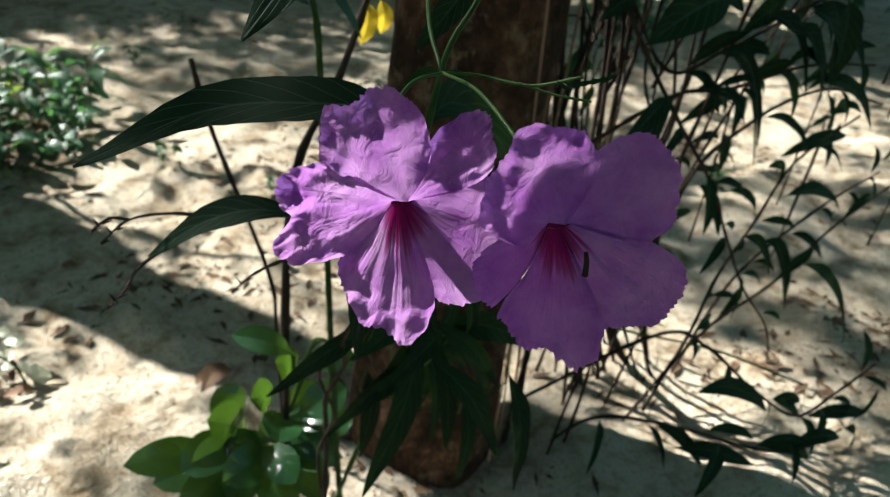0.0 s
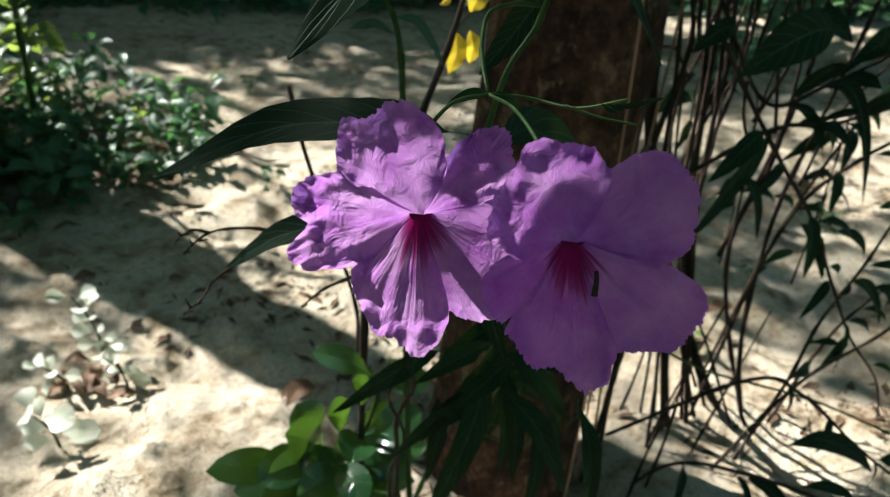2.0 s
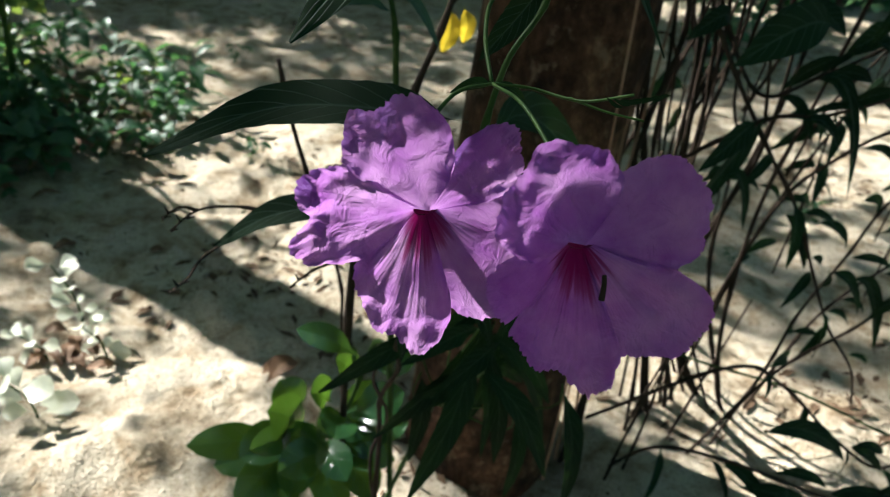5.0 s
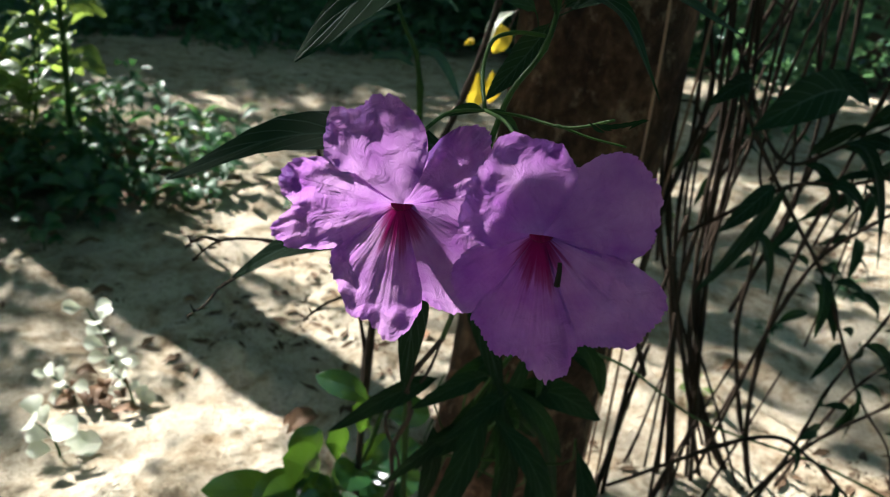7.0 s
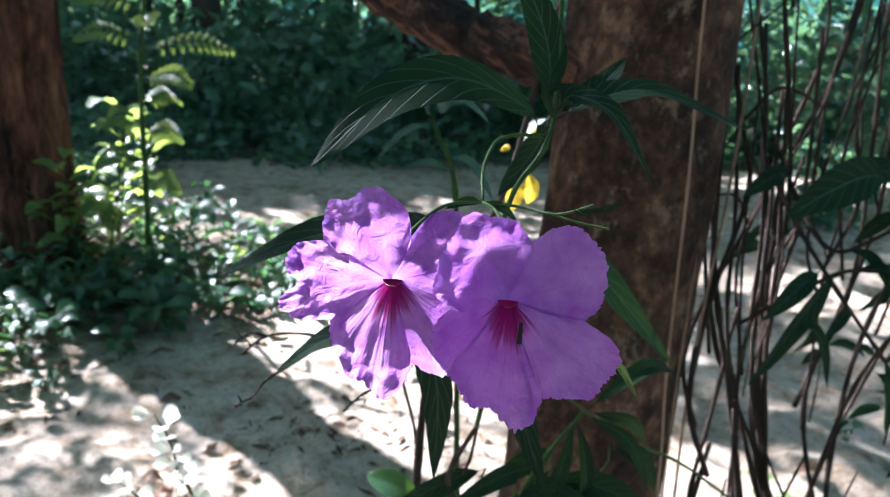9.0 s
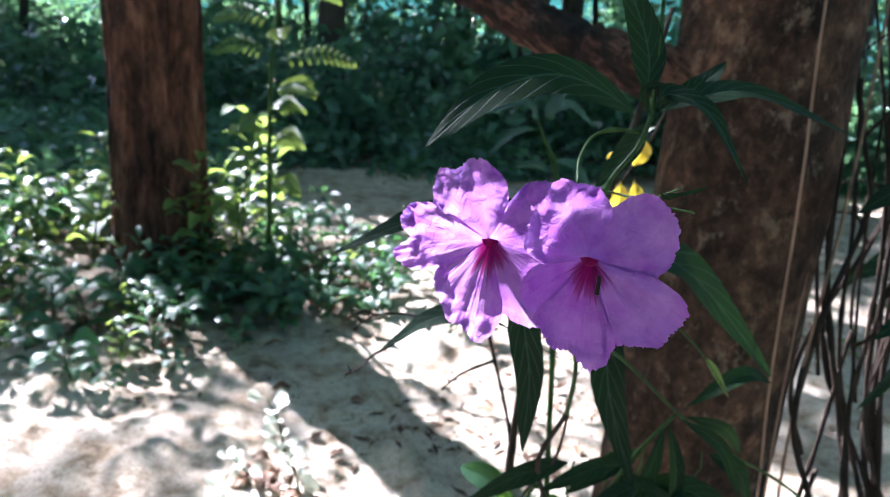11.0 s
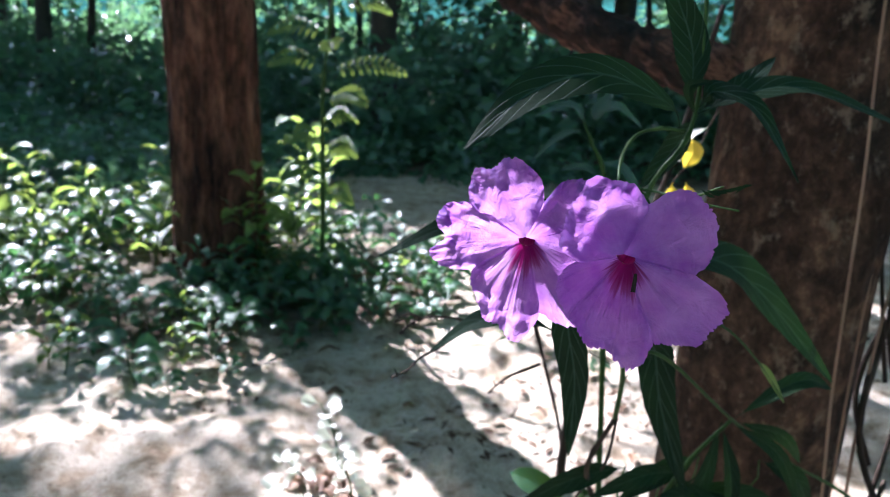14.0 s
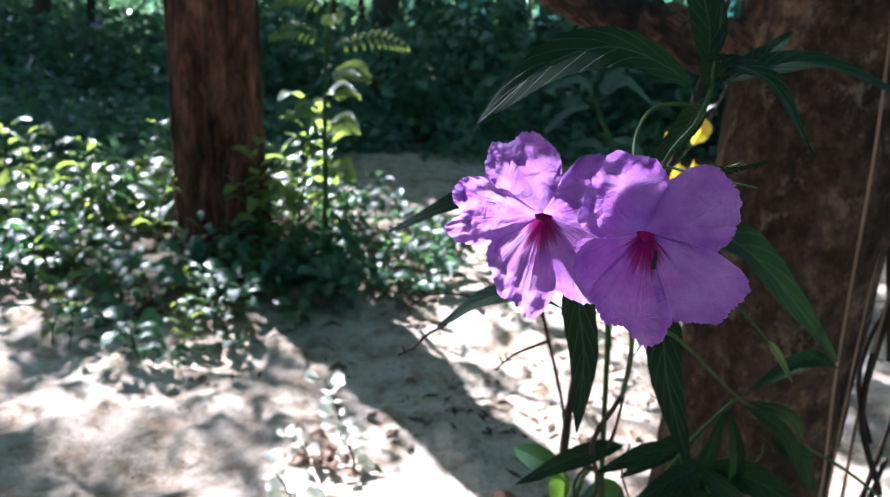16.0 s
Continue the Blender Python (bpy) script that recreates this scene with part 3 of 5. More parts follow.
for _ in range(170):
    x, y = r.uniform(-11, 11), r.uniform(8.5, 19)
    deep.append((x, y, r.uniform(0.3, 2.4), r.uniform(0.3, 1.0)))
tagged(crown_leaves("forest_foliage", 27000, lambda q: shrub_spots(q, deep, 0.9), None, (0.10, 0.22), 15), "loose dark foliage deep inside the wood", "foliage", kind="stuff")
tagged(woods, "dense shaded green undergrowth at the edge of the wood", "undergrowth", kind="stuff")
low = [(r.uniform(-5, 6), r.uniform(4.0, 6.0), 0.05, r.uniform(0.2, 0.4)) for _ in range(110)]
low += [(r.uniform(-6, 6.5), r.uniform(5.5, 10.0), 0.05, r.uniform(0.35, 0.6)) for _ in range(170)]
low += [(r.uniform(-4.5, -0.75), r.uniform(2.4, 4.8), 0.08, r.uniform(0.2, 0.42)) for _ in range(110)]
low += [(r.uniform(-3.5, -1.5), r.uniform(1.5, 2.6), 0.06, r.uniform(0.2, 0.35)) for _ in range(40)]
herbs = crown_leaves("ground_herbs", 80000, lambda q: shrub_spots(q, low, 0.55), None, (0.035, 0.09), 13)
tagged(herbs, "low dark herbs covering the ground before the wood", "herbs", kind="stuff")
right = [(r.uniform(2.3, 5.0), r.uniform(2.6, 5.4), r.uniform(0.05, 0.9), r.uniform(0.12, 0.30)) for _ in range(60)]
bright = crown_leaves("shrub_leaves", 5200, lambda q: shrub_spots(q, right, 0.9), None, (0.05, 0.11), 14, LEAF_FAR)
tagged(bright, "sunlit light-green shrubs beside the sand path", "shrubs", kind="stuff")

# backdrop ring: haze and brightness are painted in and given off as emission
m = Nodes("glowing_forest_distance")
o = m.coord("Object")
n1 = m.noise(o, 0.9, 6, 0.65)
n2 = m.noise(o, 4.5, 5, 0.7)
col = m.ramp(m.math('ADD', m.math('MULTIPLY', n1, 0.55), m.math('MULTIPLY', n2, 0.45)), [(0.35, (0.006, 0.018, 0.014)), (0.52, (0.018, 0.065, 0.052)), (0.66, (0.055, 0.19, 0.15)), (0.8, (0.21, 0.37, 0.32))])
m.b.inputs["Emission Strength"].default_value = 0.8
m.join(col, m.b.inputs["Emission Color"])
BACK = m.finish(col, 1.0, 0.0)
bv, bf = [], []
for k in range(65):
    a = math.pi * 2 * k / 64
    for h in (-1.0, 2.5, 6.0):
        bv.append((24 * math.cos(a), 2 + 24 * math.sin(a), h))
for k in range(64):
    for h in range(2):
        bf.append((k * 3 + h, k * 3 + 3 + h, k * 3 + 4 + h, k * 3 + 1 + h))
tagged(quick("backdrop", bv, bf, BACK, None, True), "self-lit backdrop painted as hazy dark green forest", "forest", kind="structure")


# ---------------- weeds about the left tree ----------------
def weed(height, leaves, size, seed, mat, wide=0.4, label="fresh green weed with pointed oval leaves growing in sand", name="weed", group="weeds about the tree"):
    r = random.Random(seed)
    w = thing(name, label, "weed", group)
    lean = Vector((r.uniform(-0.35, 0.35), r.uniform(-0.35, 0.35), 1)).normalized()
    b = bmesh.new()
    top = lean * height
    bend = Vector((r.uniform(-0.1, 0.1), r.uniform(-0.1, 0.1), 0)) * height
    ctrl = [Vector((0, 0, -0.02)), top * 0.5 + bend, top]
    tube(b, ctrl, 0.0025, 0.0012, 10, 5)
    pts = curve_points(ctrl, 40)
    part("stem", b, STEM_GREEN, w)
    for k in range(leaves):
        f = 0.25 + 0.75 * k / max(1, leaves - 1)
        p = pts[int(f * 40)]
        a = k * 2.4 + r.uniform(-0.5, 0.5)
        ln = size * r.uniform(0.7, 1.25)
        out = Vector((math.cos(a), math.sin(a), r.uniform(0.0, 0.7))).normalized()
        b = bmesh.new()
        q1 = p + out * ln * 0.55 + Vector((0, 0, 0.10 * ln))
        q2 = p + out * ln - Vector((0, 0, r.uniform(0.05, 0.35) * ln))
        blade(b, [p, q1, q2], ln * wide, (out.x * -0.3 + r.uniform(-0.5, 0.5), out.y * -0.3 + r.uniform(-0.6, 0.3), 1), 7, 2, 0.42, 0.25, 0.03, r.uniform(0, 6), 0.14)
        part("leaf", b, mat, w)
    return w


kinds = [weed(0.20, 12, 0.076, 1, LEAF_WEED, 0.36), weed(0.13, 10, 0.070, 2, LEAF_WEED, 0.42), weed(0.28, 14, 0.080, 3, LEAF_WEED, 0.36),
         weed(0.09, 10, 0.064, 4, LEAF_DIM, 0.46), weed(0.16, 12, 0.095, 5, LEAF_DIM, 0.28)]
r = random.Random(3)
placed = 0
while placed < 125:
    x, y = r.uniform(-1.75, 0.10), r.uniform(1.40, 2.6)
    d = ((x + 0.74) / 0.80) ** 2 + ((y - 1.92) / 0.50) ** 2
    if d > 1 or math.hypot(x + 0.61, y - 1.92) < 0.15 or (x > -0.35 and y < 1.62) or (x > -0.15 and y < 1.75):
        continue
    # the front's shade is put into the leaf colour by picking darker kinds
    # low dark herbs before the trunk, taller light ones beside and behind it
    front = y < 1.80
    if front:
        src, sc = kinds[r.choice((3, 3, 4, 3, 4, 1))], r.uniform(0.55, 0.95)
    elif x < -0.3:
        src, sc = kinds[r.choice((0, 1, 2, 3, 4))], r.uniform(0.75, 1.2)
    else:
        src, sc = kinds[r.choice((1, 3, 4))], r.uniform(0.7, 1.1)
    if front and abs(x + 0.50) < 0.14:
        sc *= 0.7
    copy_thing(src, pose(x, y, ground_height(x, y) - 0.005, 0, 0, r.uniform(0, 360)) @ Matrix.Diagonal((sc, sc, sc, 1)))
    placed += 1
for k, src in enumerate(kinds):
    x, y = (-1.0, -0.85, -0.45, -0.3, -0.9)[k], (1.75, 1.5, 1.8, 1.75, 1.6)[k]
    src.matrix_basis = pose(x, y, ground_height(x, y) - 0.005, 0, 0, 40 * k)
# a low fringe towards the path, its shade put in by dark leaf kinds
for k in range(46):
    x, y = r.uniform(-0.62, 0.02), r.uniform(1.44, 1.86)
    if y < 1.46 + 0.30 * max(0.0, x + 0.25):
        continue
    src, sc = kinds[r.choice((3, 3, 4))], r.uniform(0.55, 0.95)
    copy_thing(src, pose(x, y, ground_height(x, y) - 0.005, 0, 0, r.uniform(0, 360)) @ Matrix.Diagonal((sc, sc, sc, 1)))
# single weeds on the open sand
for x, y, k, sc in ((-0.75, 1.28, 1, 0.8), (-0.55, 1.22, 3, 0.9), (-0.62, 1.38, 4, 0.8), (-0.3, 1.4, 3, 0.7), (0.75, 1.25, 3, 0.45), (0.95, 0.95, 3, 0.4), (1.1, 1.5, 1, 0.4),
                    (0.15, 1.55, 3, 0.5), (0.32, 1.35, 3, 0.4), (-0.05, 2.2, 3, 0.8), (0.2, 2.35, 3, 0.6), (0.7, 0.8, 1, 0.45), (1.3, 1.1, 3, 0.5),
                    (-0.68, 1.33, 3, 0.8), (-0.50, 1.30, 1, 0.6), (-0.46, 1.36, 4, 0.7), (-0.58, 1.30, 3, 0.7), (-0.70, 1.24, 4, 0.55), (-0.42, 1.44, 3, 0.9), (-0.52, 1.45, 1, 0.7), (-0.62, 1.46, 3, 1.0),
                    (-0.36, 1.50, 4, 0.6), (-0.48, 1.20, 3, 0.5), (-0.40, 1.30, 3, 0.45), (-0.22, 1.62, 3, 0.8), (-0.12, 1.70, 4, 0.6)):
    copy_thing(kinds[k], pose(x, y, ground_height(x, y) - 0.004, 0, 0, 77 * x + 50 * y) @ Matrix.Diagonal((sc, sc, sc, 1)))

# slim sapling with feathery fronds beside the left tree
sapling = thing("sapling", "slim sapling with feathery light-green fronds beside the tree", "sapling")
b = bmesh.new()
tube(b, [(-0.30, 1.76, 0.0), (-0.295, 1.74, 0.30), (-0.29, 1.72, 0.56), (-0.26, 1.72, 0.80), (-0.22, 1.72, 1.0)], 0.006, 0.003, 24, 6, 0.001, 2, 8)
part("stem", b, STEM_GREEN, sapling)
r = random.Random(21)
FRONDS = [(-0.29, 0.585, 10, 0.19), (-0.285, 0.60, 170, 0.13), (-0.275, 0.67, 165, 0.14), (-0.26, 0.73, 30, 0.12), (-0.29, 0.52, -30, 0.12), (-0.295, 0.43, 190, 0.07),
          (-0.295, 0.40, 20, 0.08), (-0.297, 0.34, 185, 0.09), (-0.297, 0.29, -10, 0.08), (-0.295, 0.47, 60, 0.09), (-0.28, 0.63, -80, 0.13)]
for x, z, az, ln in FRONDS:
    b = bmesh.new()
    a = radians(az)
    p0 = Vector((x, 1.725, z))
    d = Vector((math.cos(a), math.sin(a) * 0.6 - 0.15, 0.12)).normalized()
    p1, p2 = p0 + d * ln * 0.55 + Vector((0, 0, 0.015)), p0 + d * ln + Vector((0, 0, -0.012))
    tube(b, [p0, p1, p2], 0.0012, 0.0006, 8, 4)
    pts = curve_points([p0, p1, p2], 11)
    frond = part("frond", b, STEM_GREEN, sapling)
    for k in range(2, 12):
        for sgn in (-1, 1):
            s = d.cross(Vector((0, -0.75, 0.6))).normalized() * sgn
            l2 = 0.034 * math.sin(k / 12 * math.pi * 0.85 + 0.35)
            q = pts[k] + (s + d * 0.5).normalized() * l2 + Vector((0, 0, -0.006))
            b = bmesh.new()
            blade(b, [pts[k], (pts[k] + q) / 2 + Vector((0, 0, 0.002)), q], 0.0105, (0, -0.8, 0.6), 4, 1, 0.45, 0.1)
            part("leaflet", b, LEAF_WEED, frond)
for k in range(9):
    z = 0.22 + 0.05 * k
    a = k * 2.4
    b = bmesh.new()
    p = Vector((-0.296, 1.74, z))
    q = p + Vector((math.cos(a) * 0.028, math.sin(a) * 0.028, 0.010))
    blade(b, [p, (p + q) / 2 + Vector((0, 0, 0.004)), q], 0.015, (0, -0.3, 1), 5, 2, 0.45, 0.2, petiole=0.2)
    part("leaf", b, LEAF_WEED, sapling)

# a bushy light-green young plant right of the left tree
for x, y, sc in ((-0.41, 1.86, 1.25), (-0.44, 1.95, 1.4), (-0.36, 1.98, 1.1)):
    copy_thing(kinds[2], pose(x, y, ground_height(x, y) - 0.005, 0, 0, 300 * x) @ Matrix.Diagonal((sc, sc, sc, 1)))


# ---------------- seedlings on the sand, sun glare painted into their leaves ---
def seedling(x, y, h, seed, size, n, label):
    r = random.Random(seed)
    s = thing("seedling", label, "seedling", "pale seedlings")
    z0 = ground_height(x, y)
    b = bmesh.new()
    ctrl = [(x + 0.02, y, z0 - 0.005), (x + 0.012, y + 0.005, z0 + h * 0.5), (x - 0.01, y + 0.01, z0 + h)]
    tube(b, ctrl, 0.0018, 0.001, 10, 5)
    part("stem", b, STEM_GREEN, s)
    pts = curve_points(ctrl, 30)
    for k in range(n):
        p = pts[int((0.15 + 0.85 * k / (n - 1)) * 30)]
        a = k * math.pi * 0.93 + r.uniform(-0.4, 0.4)
        ln = size * r.uniform(0.75, 1.2)
        out = Vector((math.cos(a), math.sin(a) * 0.5, r.uniform(0.1, 0.5))).normalized()
        b = bmesh.new()
        blade(b, [p, p + out * ln * 0.6, p + out * ln - Vector((0, 0, 0.15 * ln))], ln * 0.66, (-0.2 + r.uniform(-0.3, 0.3), -0.65 + r.uniform(-0.3, 0.3), 0.8), 6, 2, 0.5, 0.2, petiole=0.2)
        part("leaf", b, LEAF_GLARE, s)
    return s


seedling(-0.160, 0.985, 0.098, 2, 0.030, 11, "small seedling in sunlit sand, oval leaves painted white with glare")
seedling(-0.200, 0.815, 0.055, 5, 0.046, 9, "low seedling in sunlit sand, broad leaves painted white with glare")
seedling(-0.13, 0.92, 0.05, 8, 0.026, 10, "small seedling tuft in sunlit sand, leaves painted white with glare")
seedling(-0.20, 0.93, 0.04, 9, 0.028, 9, "small seedling tuft in sunlit sand, leaves painted white with glare")


# ---------------- round-leaved shrub at the foot of the trunk ----------------
shrub = thing("shrub", "young shrub with glossy round green leaves at the trunk's foot", "shrub")
b = bmesh.new()
tube(b, [(0.085, 0.67, 0.0), (0.11, 0.65, 0.06), (0.133, 0.62, 0.115), (0.138, 0.56, 0.24), (0.125, 0.47, 0.30), (0.106, 0.42, 0.335)], 0.0026, 0.0018, 24, 8, 0.0006, 4, 8)
part("stem", b, STEM_GREEN, shrub)
ROUND = [((0.135, 0.60, 0.17), (0.115, 0.585, 0.205), 0.042), ((0.12, 0.63, 0.12), (0.098, 0.61, 0.15), 0.045), ((0.125, 0.62, 0.12), (0.112, 0.58, 0.125), 0.048),
         ((0.10, 0.65, 0.07), (0.062, 0.62, 0.125), 0.052), ((0.095, 0.65, 0.06), (0.075, 0.60, 0.045), 0.05), ((0.08, 0.65, 0.055), (-0.002, 0.635, 0.085), 0.045),
         ((0.085, 0.65, 0.05), (0.03, 0.60, 0.045), 0.05), ((0.12, 0.63, 0.09), (0.16, 0.59, 0.085), 0.05), ((0.12, 0.63, 0.08), (0.145, 0.575, 0.05), 0.052),
         ((0.13, 0.61, 0.11), (0.175, 0.60, 0.14), 0.045), ((0.10, 0.64, 0.05), (0.115, 0.58, 0.03), 0.05), ((0.09, 0.65, 0.04), (0.02, 0.66, 0.03), 0.048),
         ((0.135, 0.58, 0.20), (0.17, 0.565, 0.21), 0.036), ((0.135, 0.58, 0.21), (0.09, 0.60, 0.23), 0.03), ((0.09, 0.65, 0.04), (0.05, 0.59, 0.02), 0.05)]
rr = random.Random(77)
for k in range(14):
    a = rr.uniform(0, 6.283)
    p = (0.105 + rr.uniform(-0.02, 0.03), 0.64 + rr.uniform(-0.03, 0.01), rr.uniform(0.02, 0.10))
    ROUND.append((p, (p[0] + 0.05 * math.cos(a), p[1] + 0.03 * math.sin(a) - 0.02, p[2] + rr.uniform(-0.01, 0.04)), rr.uniform(0.034, 0.05)))
for k, (p, q, wd) in enumerate(ROUND):
    p, q = Vector(p), Vector(q)
    q = q + (q - p) * 0.25
    b = bmesh.new()
    blade(b, [p, (p + q) / 2 + Vector((0, -0.004, 0.008)), q], wd * 0.84, (0.1 * (-1) ** k, -0.7, 0.75), 10, 4, 0.5, 0.22, 0.02, k, 0.16, 0, 0.6)
    part("leaf", b, LEAF_ROUND, shrub)


# ---------------- flowering plant ----------------
plant = thing("ruellia_plant", "flowering plant with long dark veined leaves and two lilac blossoms", "plant")
NODE = Vector((0.103, 0.29, 0.589))


def stem(ctrl, r0, r1, mat=None, n=16, nodes=0, name="stem", parent=None):
    b = bmesh.new()
    tube(b, ctrl, r0, r1, n, 8, 0.0, 0, nodes)
    return part(name, b, mat or STEM_GREEN, parent or plant)


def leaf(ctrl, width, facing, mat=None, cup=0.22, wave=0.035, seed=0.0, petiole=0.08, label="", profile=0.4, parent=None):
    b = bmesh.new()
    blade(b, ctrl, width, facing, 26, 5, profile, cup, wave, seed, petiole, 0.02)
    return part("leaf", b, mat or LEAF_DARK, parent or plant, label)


stem([(0.102, 0.295, 0.66), NODE, (0.087, 0.285, 0.56), (0.080, 0.285, 0.52), (0.097, 0.33, 0.459), (0.104, 0.36, 0.42)], 0.0008, 0.0014, None, 40, 4)
stem([(0.104, 0.36, 0.42), (0.101, 0.40, 0.365), (0.118, 0.44, 0.31), (0.124, 0.49, 0.24), (0.140, 0.53, 0.15), (0.15, 0.56, -0.03)], 0.0014, 0.0024, TWIG, 40, 7)
stem([(0.108, 0.37, 0.415), (0.114, 0.41, 0.36), (0.104, 0.45, 0.30), (0.131, 0.49, 0.22), (0.136, 0.54, 0.12), (0.16, 0.56, -0.03)], 0.0008, 0.0016, TWIG, 40, 6)
leaf([(0.098, 0.29, 0.583), (0.092, 0.288, 0.593), (0.061, 0.27, 0.6035), (0.034, 0.255, 0.597), (0.010, 0.241, 0.577)], 0.020, (-0.2, -0.75, 0.55), cup=0.06, wave=0.015, seed=1, petiole=0.2)
leaf([(0.101, 0.29, 0.593), (0.099, 0.294, 0.618), (0.085, 0.30, 0.65)], 0.0135, (-0.3, -1, 0.0), seed=2)
leaf([(0.104, 0.29, 0.590), (0.125, 0.295, 0.599), (0.158, 0.31, 0.601), (0.222, 0.33, 0.583)], 0.013, (0.0, -0.6, 0.8), seed=3)
leaf([(0.104, 0.29, 0.592), (0.109, 0.287, 0.599), (0.124, 0.28, 0.592), (0.141, 0.275, 0.566)], 0.012, (0.5, -0.7, 0.5), seed=4)
leaf([(0.104, 0.291, 0.591), (0.125, 0.305, 0.600), (0.145, 0.32, 0.614)], 0.011, (-0.4, -0.8, 0.4), seed=5)
leaf([(0.105, 0.295, 0.589), (0.101, 0.305, 0.574), (0.090, 0.312, 0.555)], 0.011, (-0.5, -0.8, 0.3), seed=6)
leaf([(0.103, 0.288, 0.588), (0.098, 0.286, 0.60), (0.106, 0.283, 0.603)], 0.004, (-0.6, -0.8, 0.1), LEAF_SIDE, seed=7)
stem([(0.0645, 0.2465, 0.566), (0.0690, 0.264, 0.574), (0.079, 0.284, 0.581), (0.089, 0.288, 0.5835), (0.100, 0.29, 0.583)], 0.0006, 0.0008)
# unseen stem top and leaf, added above the view to shade one blossom
stem([(0.102, 0.295, 0.66), (0.100, 0.297, 0.69), (0.097, 0.298, 0.72)], 0.0008, 0.0006)
leaf([(0.099, 0.297, 0.692), (0.045, 0.282, 0.694), (0.003, 0.268, 0.680), (-0.034, 0.257, 0.655)], 0.038, (-0.46, 0.3, 0.8), seed=14)
# leaves round and under the blossoms
leaf([(0.072, 0.275, 0.545), (0.050, 0.287, 0.5455), (0.016, 0.311, 0.5385), (-0.026, 0.332, 0.5145)], 0.0195, (-0.15, -0.55, 0.85), seed=8, petiole=0.1)
leaf([(0.095, 0.33, 0.462), (0.051, 0.35, 0.478), (0.025, 0.372, 0.468), (0.000, 0.397, 0.440)], 0.015, (-0.1, -0.6, 0.8), seed=9, petiole=0.25)
leaf([(0.083, 0.29, 0.528), (0.060, 0.288, 0.508), (0.067, 0.30, 0.468), (0.069, 0.307, 0.426)], 0.0145, (-0.3, -1, 0.1), seed=10, petiole=0.12)
leaf([(0.09, 0.32, 0.50), (0.155, 0.40, 0.503), (0.215, 0.45, 0.470), (0.298, 0.49, 0.390)], 0.030, (-0.1, -0.8, 0.6), seed=11, petiole=0.2)
leaf([(0.10, 0.34, 0.45), (0.126, 0.38, 0.456), (0.139, 0.39, 0.413), (0.165, 0.40, 0.348)], 0.021, (-0.3, -1, 0.15), seed=12)
stem([(0.095, 0.325, 0.47), (0.12, 0.34, 0.465), (0.196, 0.42, 0.392), (0.26, 0.46, 0.34), (0.335, 0.50, 0.289), (0.48, 0.55, 0.18), (0.60, 0.50, 0.15), (0.72, 0.45, 0.10)], 0.0009, 0.0015, None, 50)
SIDE = [((0.196, 0.42, 0.392), (0.272, 0.445, 0.405), 0.015, 0.02), ((0.19, 0.42, 0.39), (0.205, 0.43, 0.30), 0.015, 0.0), ((0.20, 0.425, 0.388), (0.268, 0.46, 0.340), 0.014, 0.01),
        ((0.165, 0.42, 0.35), (0.118, 0.40, 0.225), 0.024, 0.006), ((0.165, 0.42, 0.35), (0.248, 0.44, 0.215), 0.020, 0.02), ((0.165, 0.42, 0.352), (0.108, 0.41, 0.338), 0.017, 0.012),
        ((0.165, 0.42, 0.352), (0.218, 0.40, 0.292), 0.015, 0.008), ((0.19, 0.42, 0.392), (0.160, 0.425, 0.298), 0.014, 0.0), ((0.168, 0.42, 0.35), (0.182, 0.40, 0.245), 0.017, 0.0),
        ((0.195, 0.42, 0.39), (0.238, 0.40, 0.342), 0.012, 0.012), ((0.16, 0.43, 0.31), (0.10, 0.43, 0.26), 0.018, 0.014), ((0.158, 0.44, 0.30), (0.225, 0.45, 0.27), 0.017, 0.016)]
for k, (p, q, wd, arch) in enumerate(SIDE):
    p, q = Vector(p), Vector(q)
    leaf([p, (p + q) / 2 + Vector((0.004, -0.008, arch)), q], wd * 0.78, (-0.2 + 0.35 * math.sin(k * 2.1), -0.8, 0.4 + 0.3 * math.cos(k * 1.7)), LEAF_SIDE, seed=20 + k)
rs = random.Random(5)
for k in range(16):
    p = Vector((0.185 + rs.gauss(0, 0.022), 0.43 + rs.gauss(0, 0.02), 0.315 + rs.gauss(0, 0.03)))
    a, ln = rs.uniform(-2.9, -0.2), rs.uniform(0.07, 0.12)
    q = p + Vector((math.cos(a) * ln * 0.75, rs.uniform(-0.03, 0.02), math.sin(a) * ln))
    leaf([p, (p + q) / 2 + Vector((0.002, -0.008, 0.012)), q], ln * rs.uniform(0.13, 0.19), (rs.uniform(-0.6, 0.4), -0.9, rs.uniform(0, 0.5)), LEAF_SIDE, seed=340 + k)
    stem([p, p + Vector((0.0, 0.01, -0.03)), Vector((0.160, 0.45, 0.26))], 0.0006, 0.0008, None, 6)
stem([(0.196, 0.42, 0.392), (0.172, 0.42, 0.36), (0.158, 0.44, 0.30), (0.152, 0.50, 0.15), (0.15, 0.56, 0.0)], 0.0012, 0.0020, None, 24, 4)
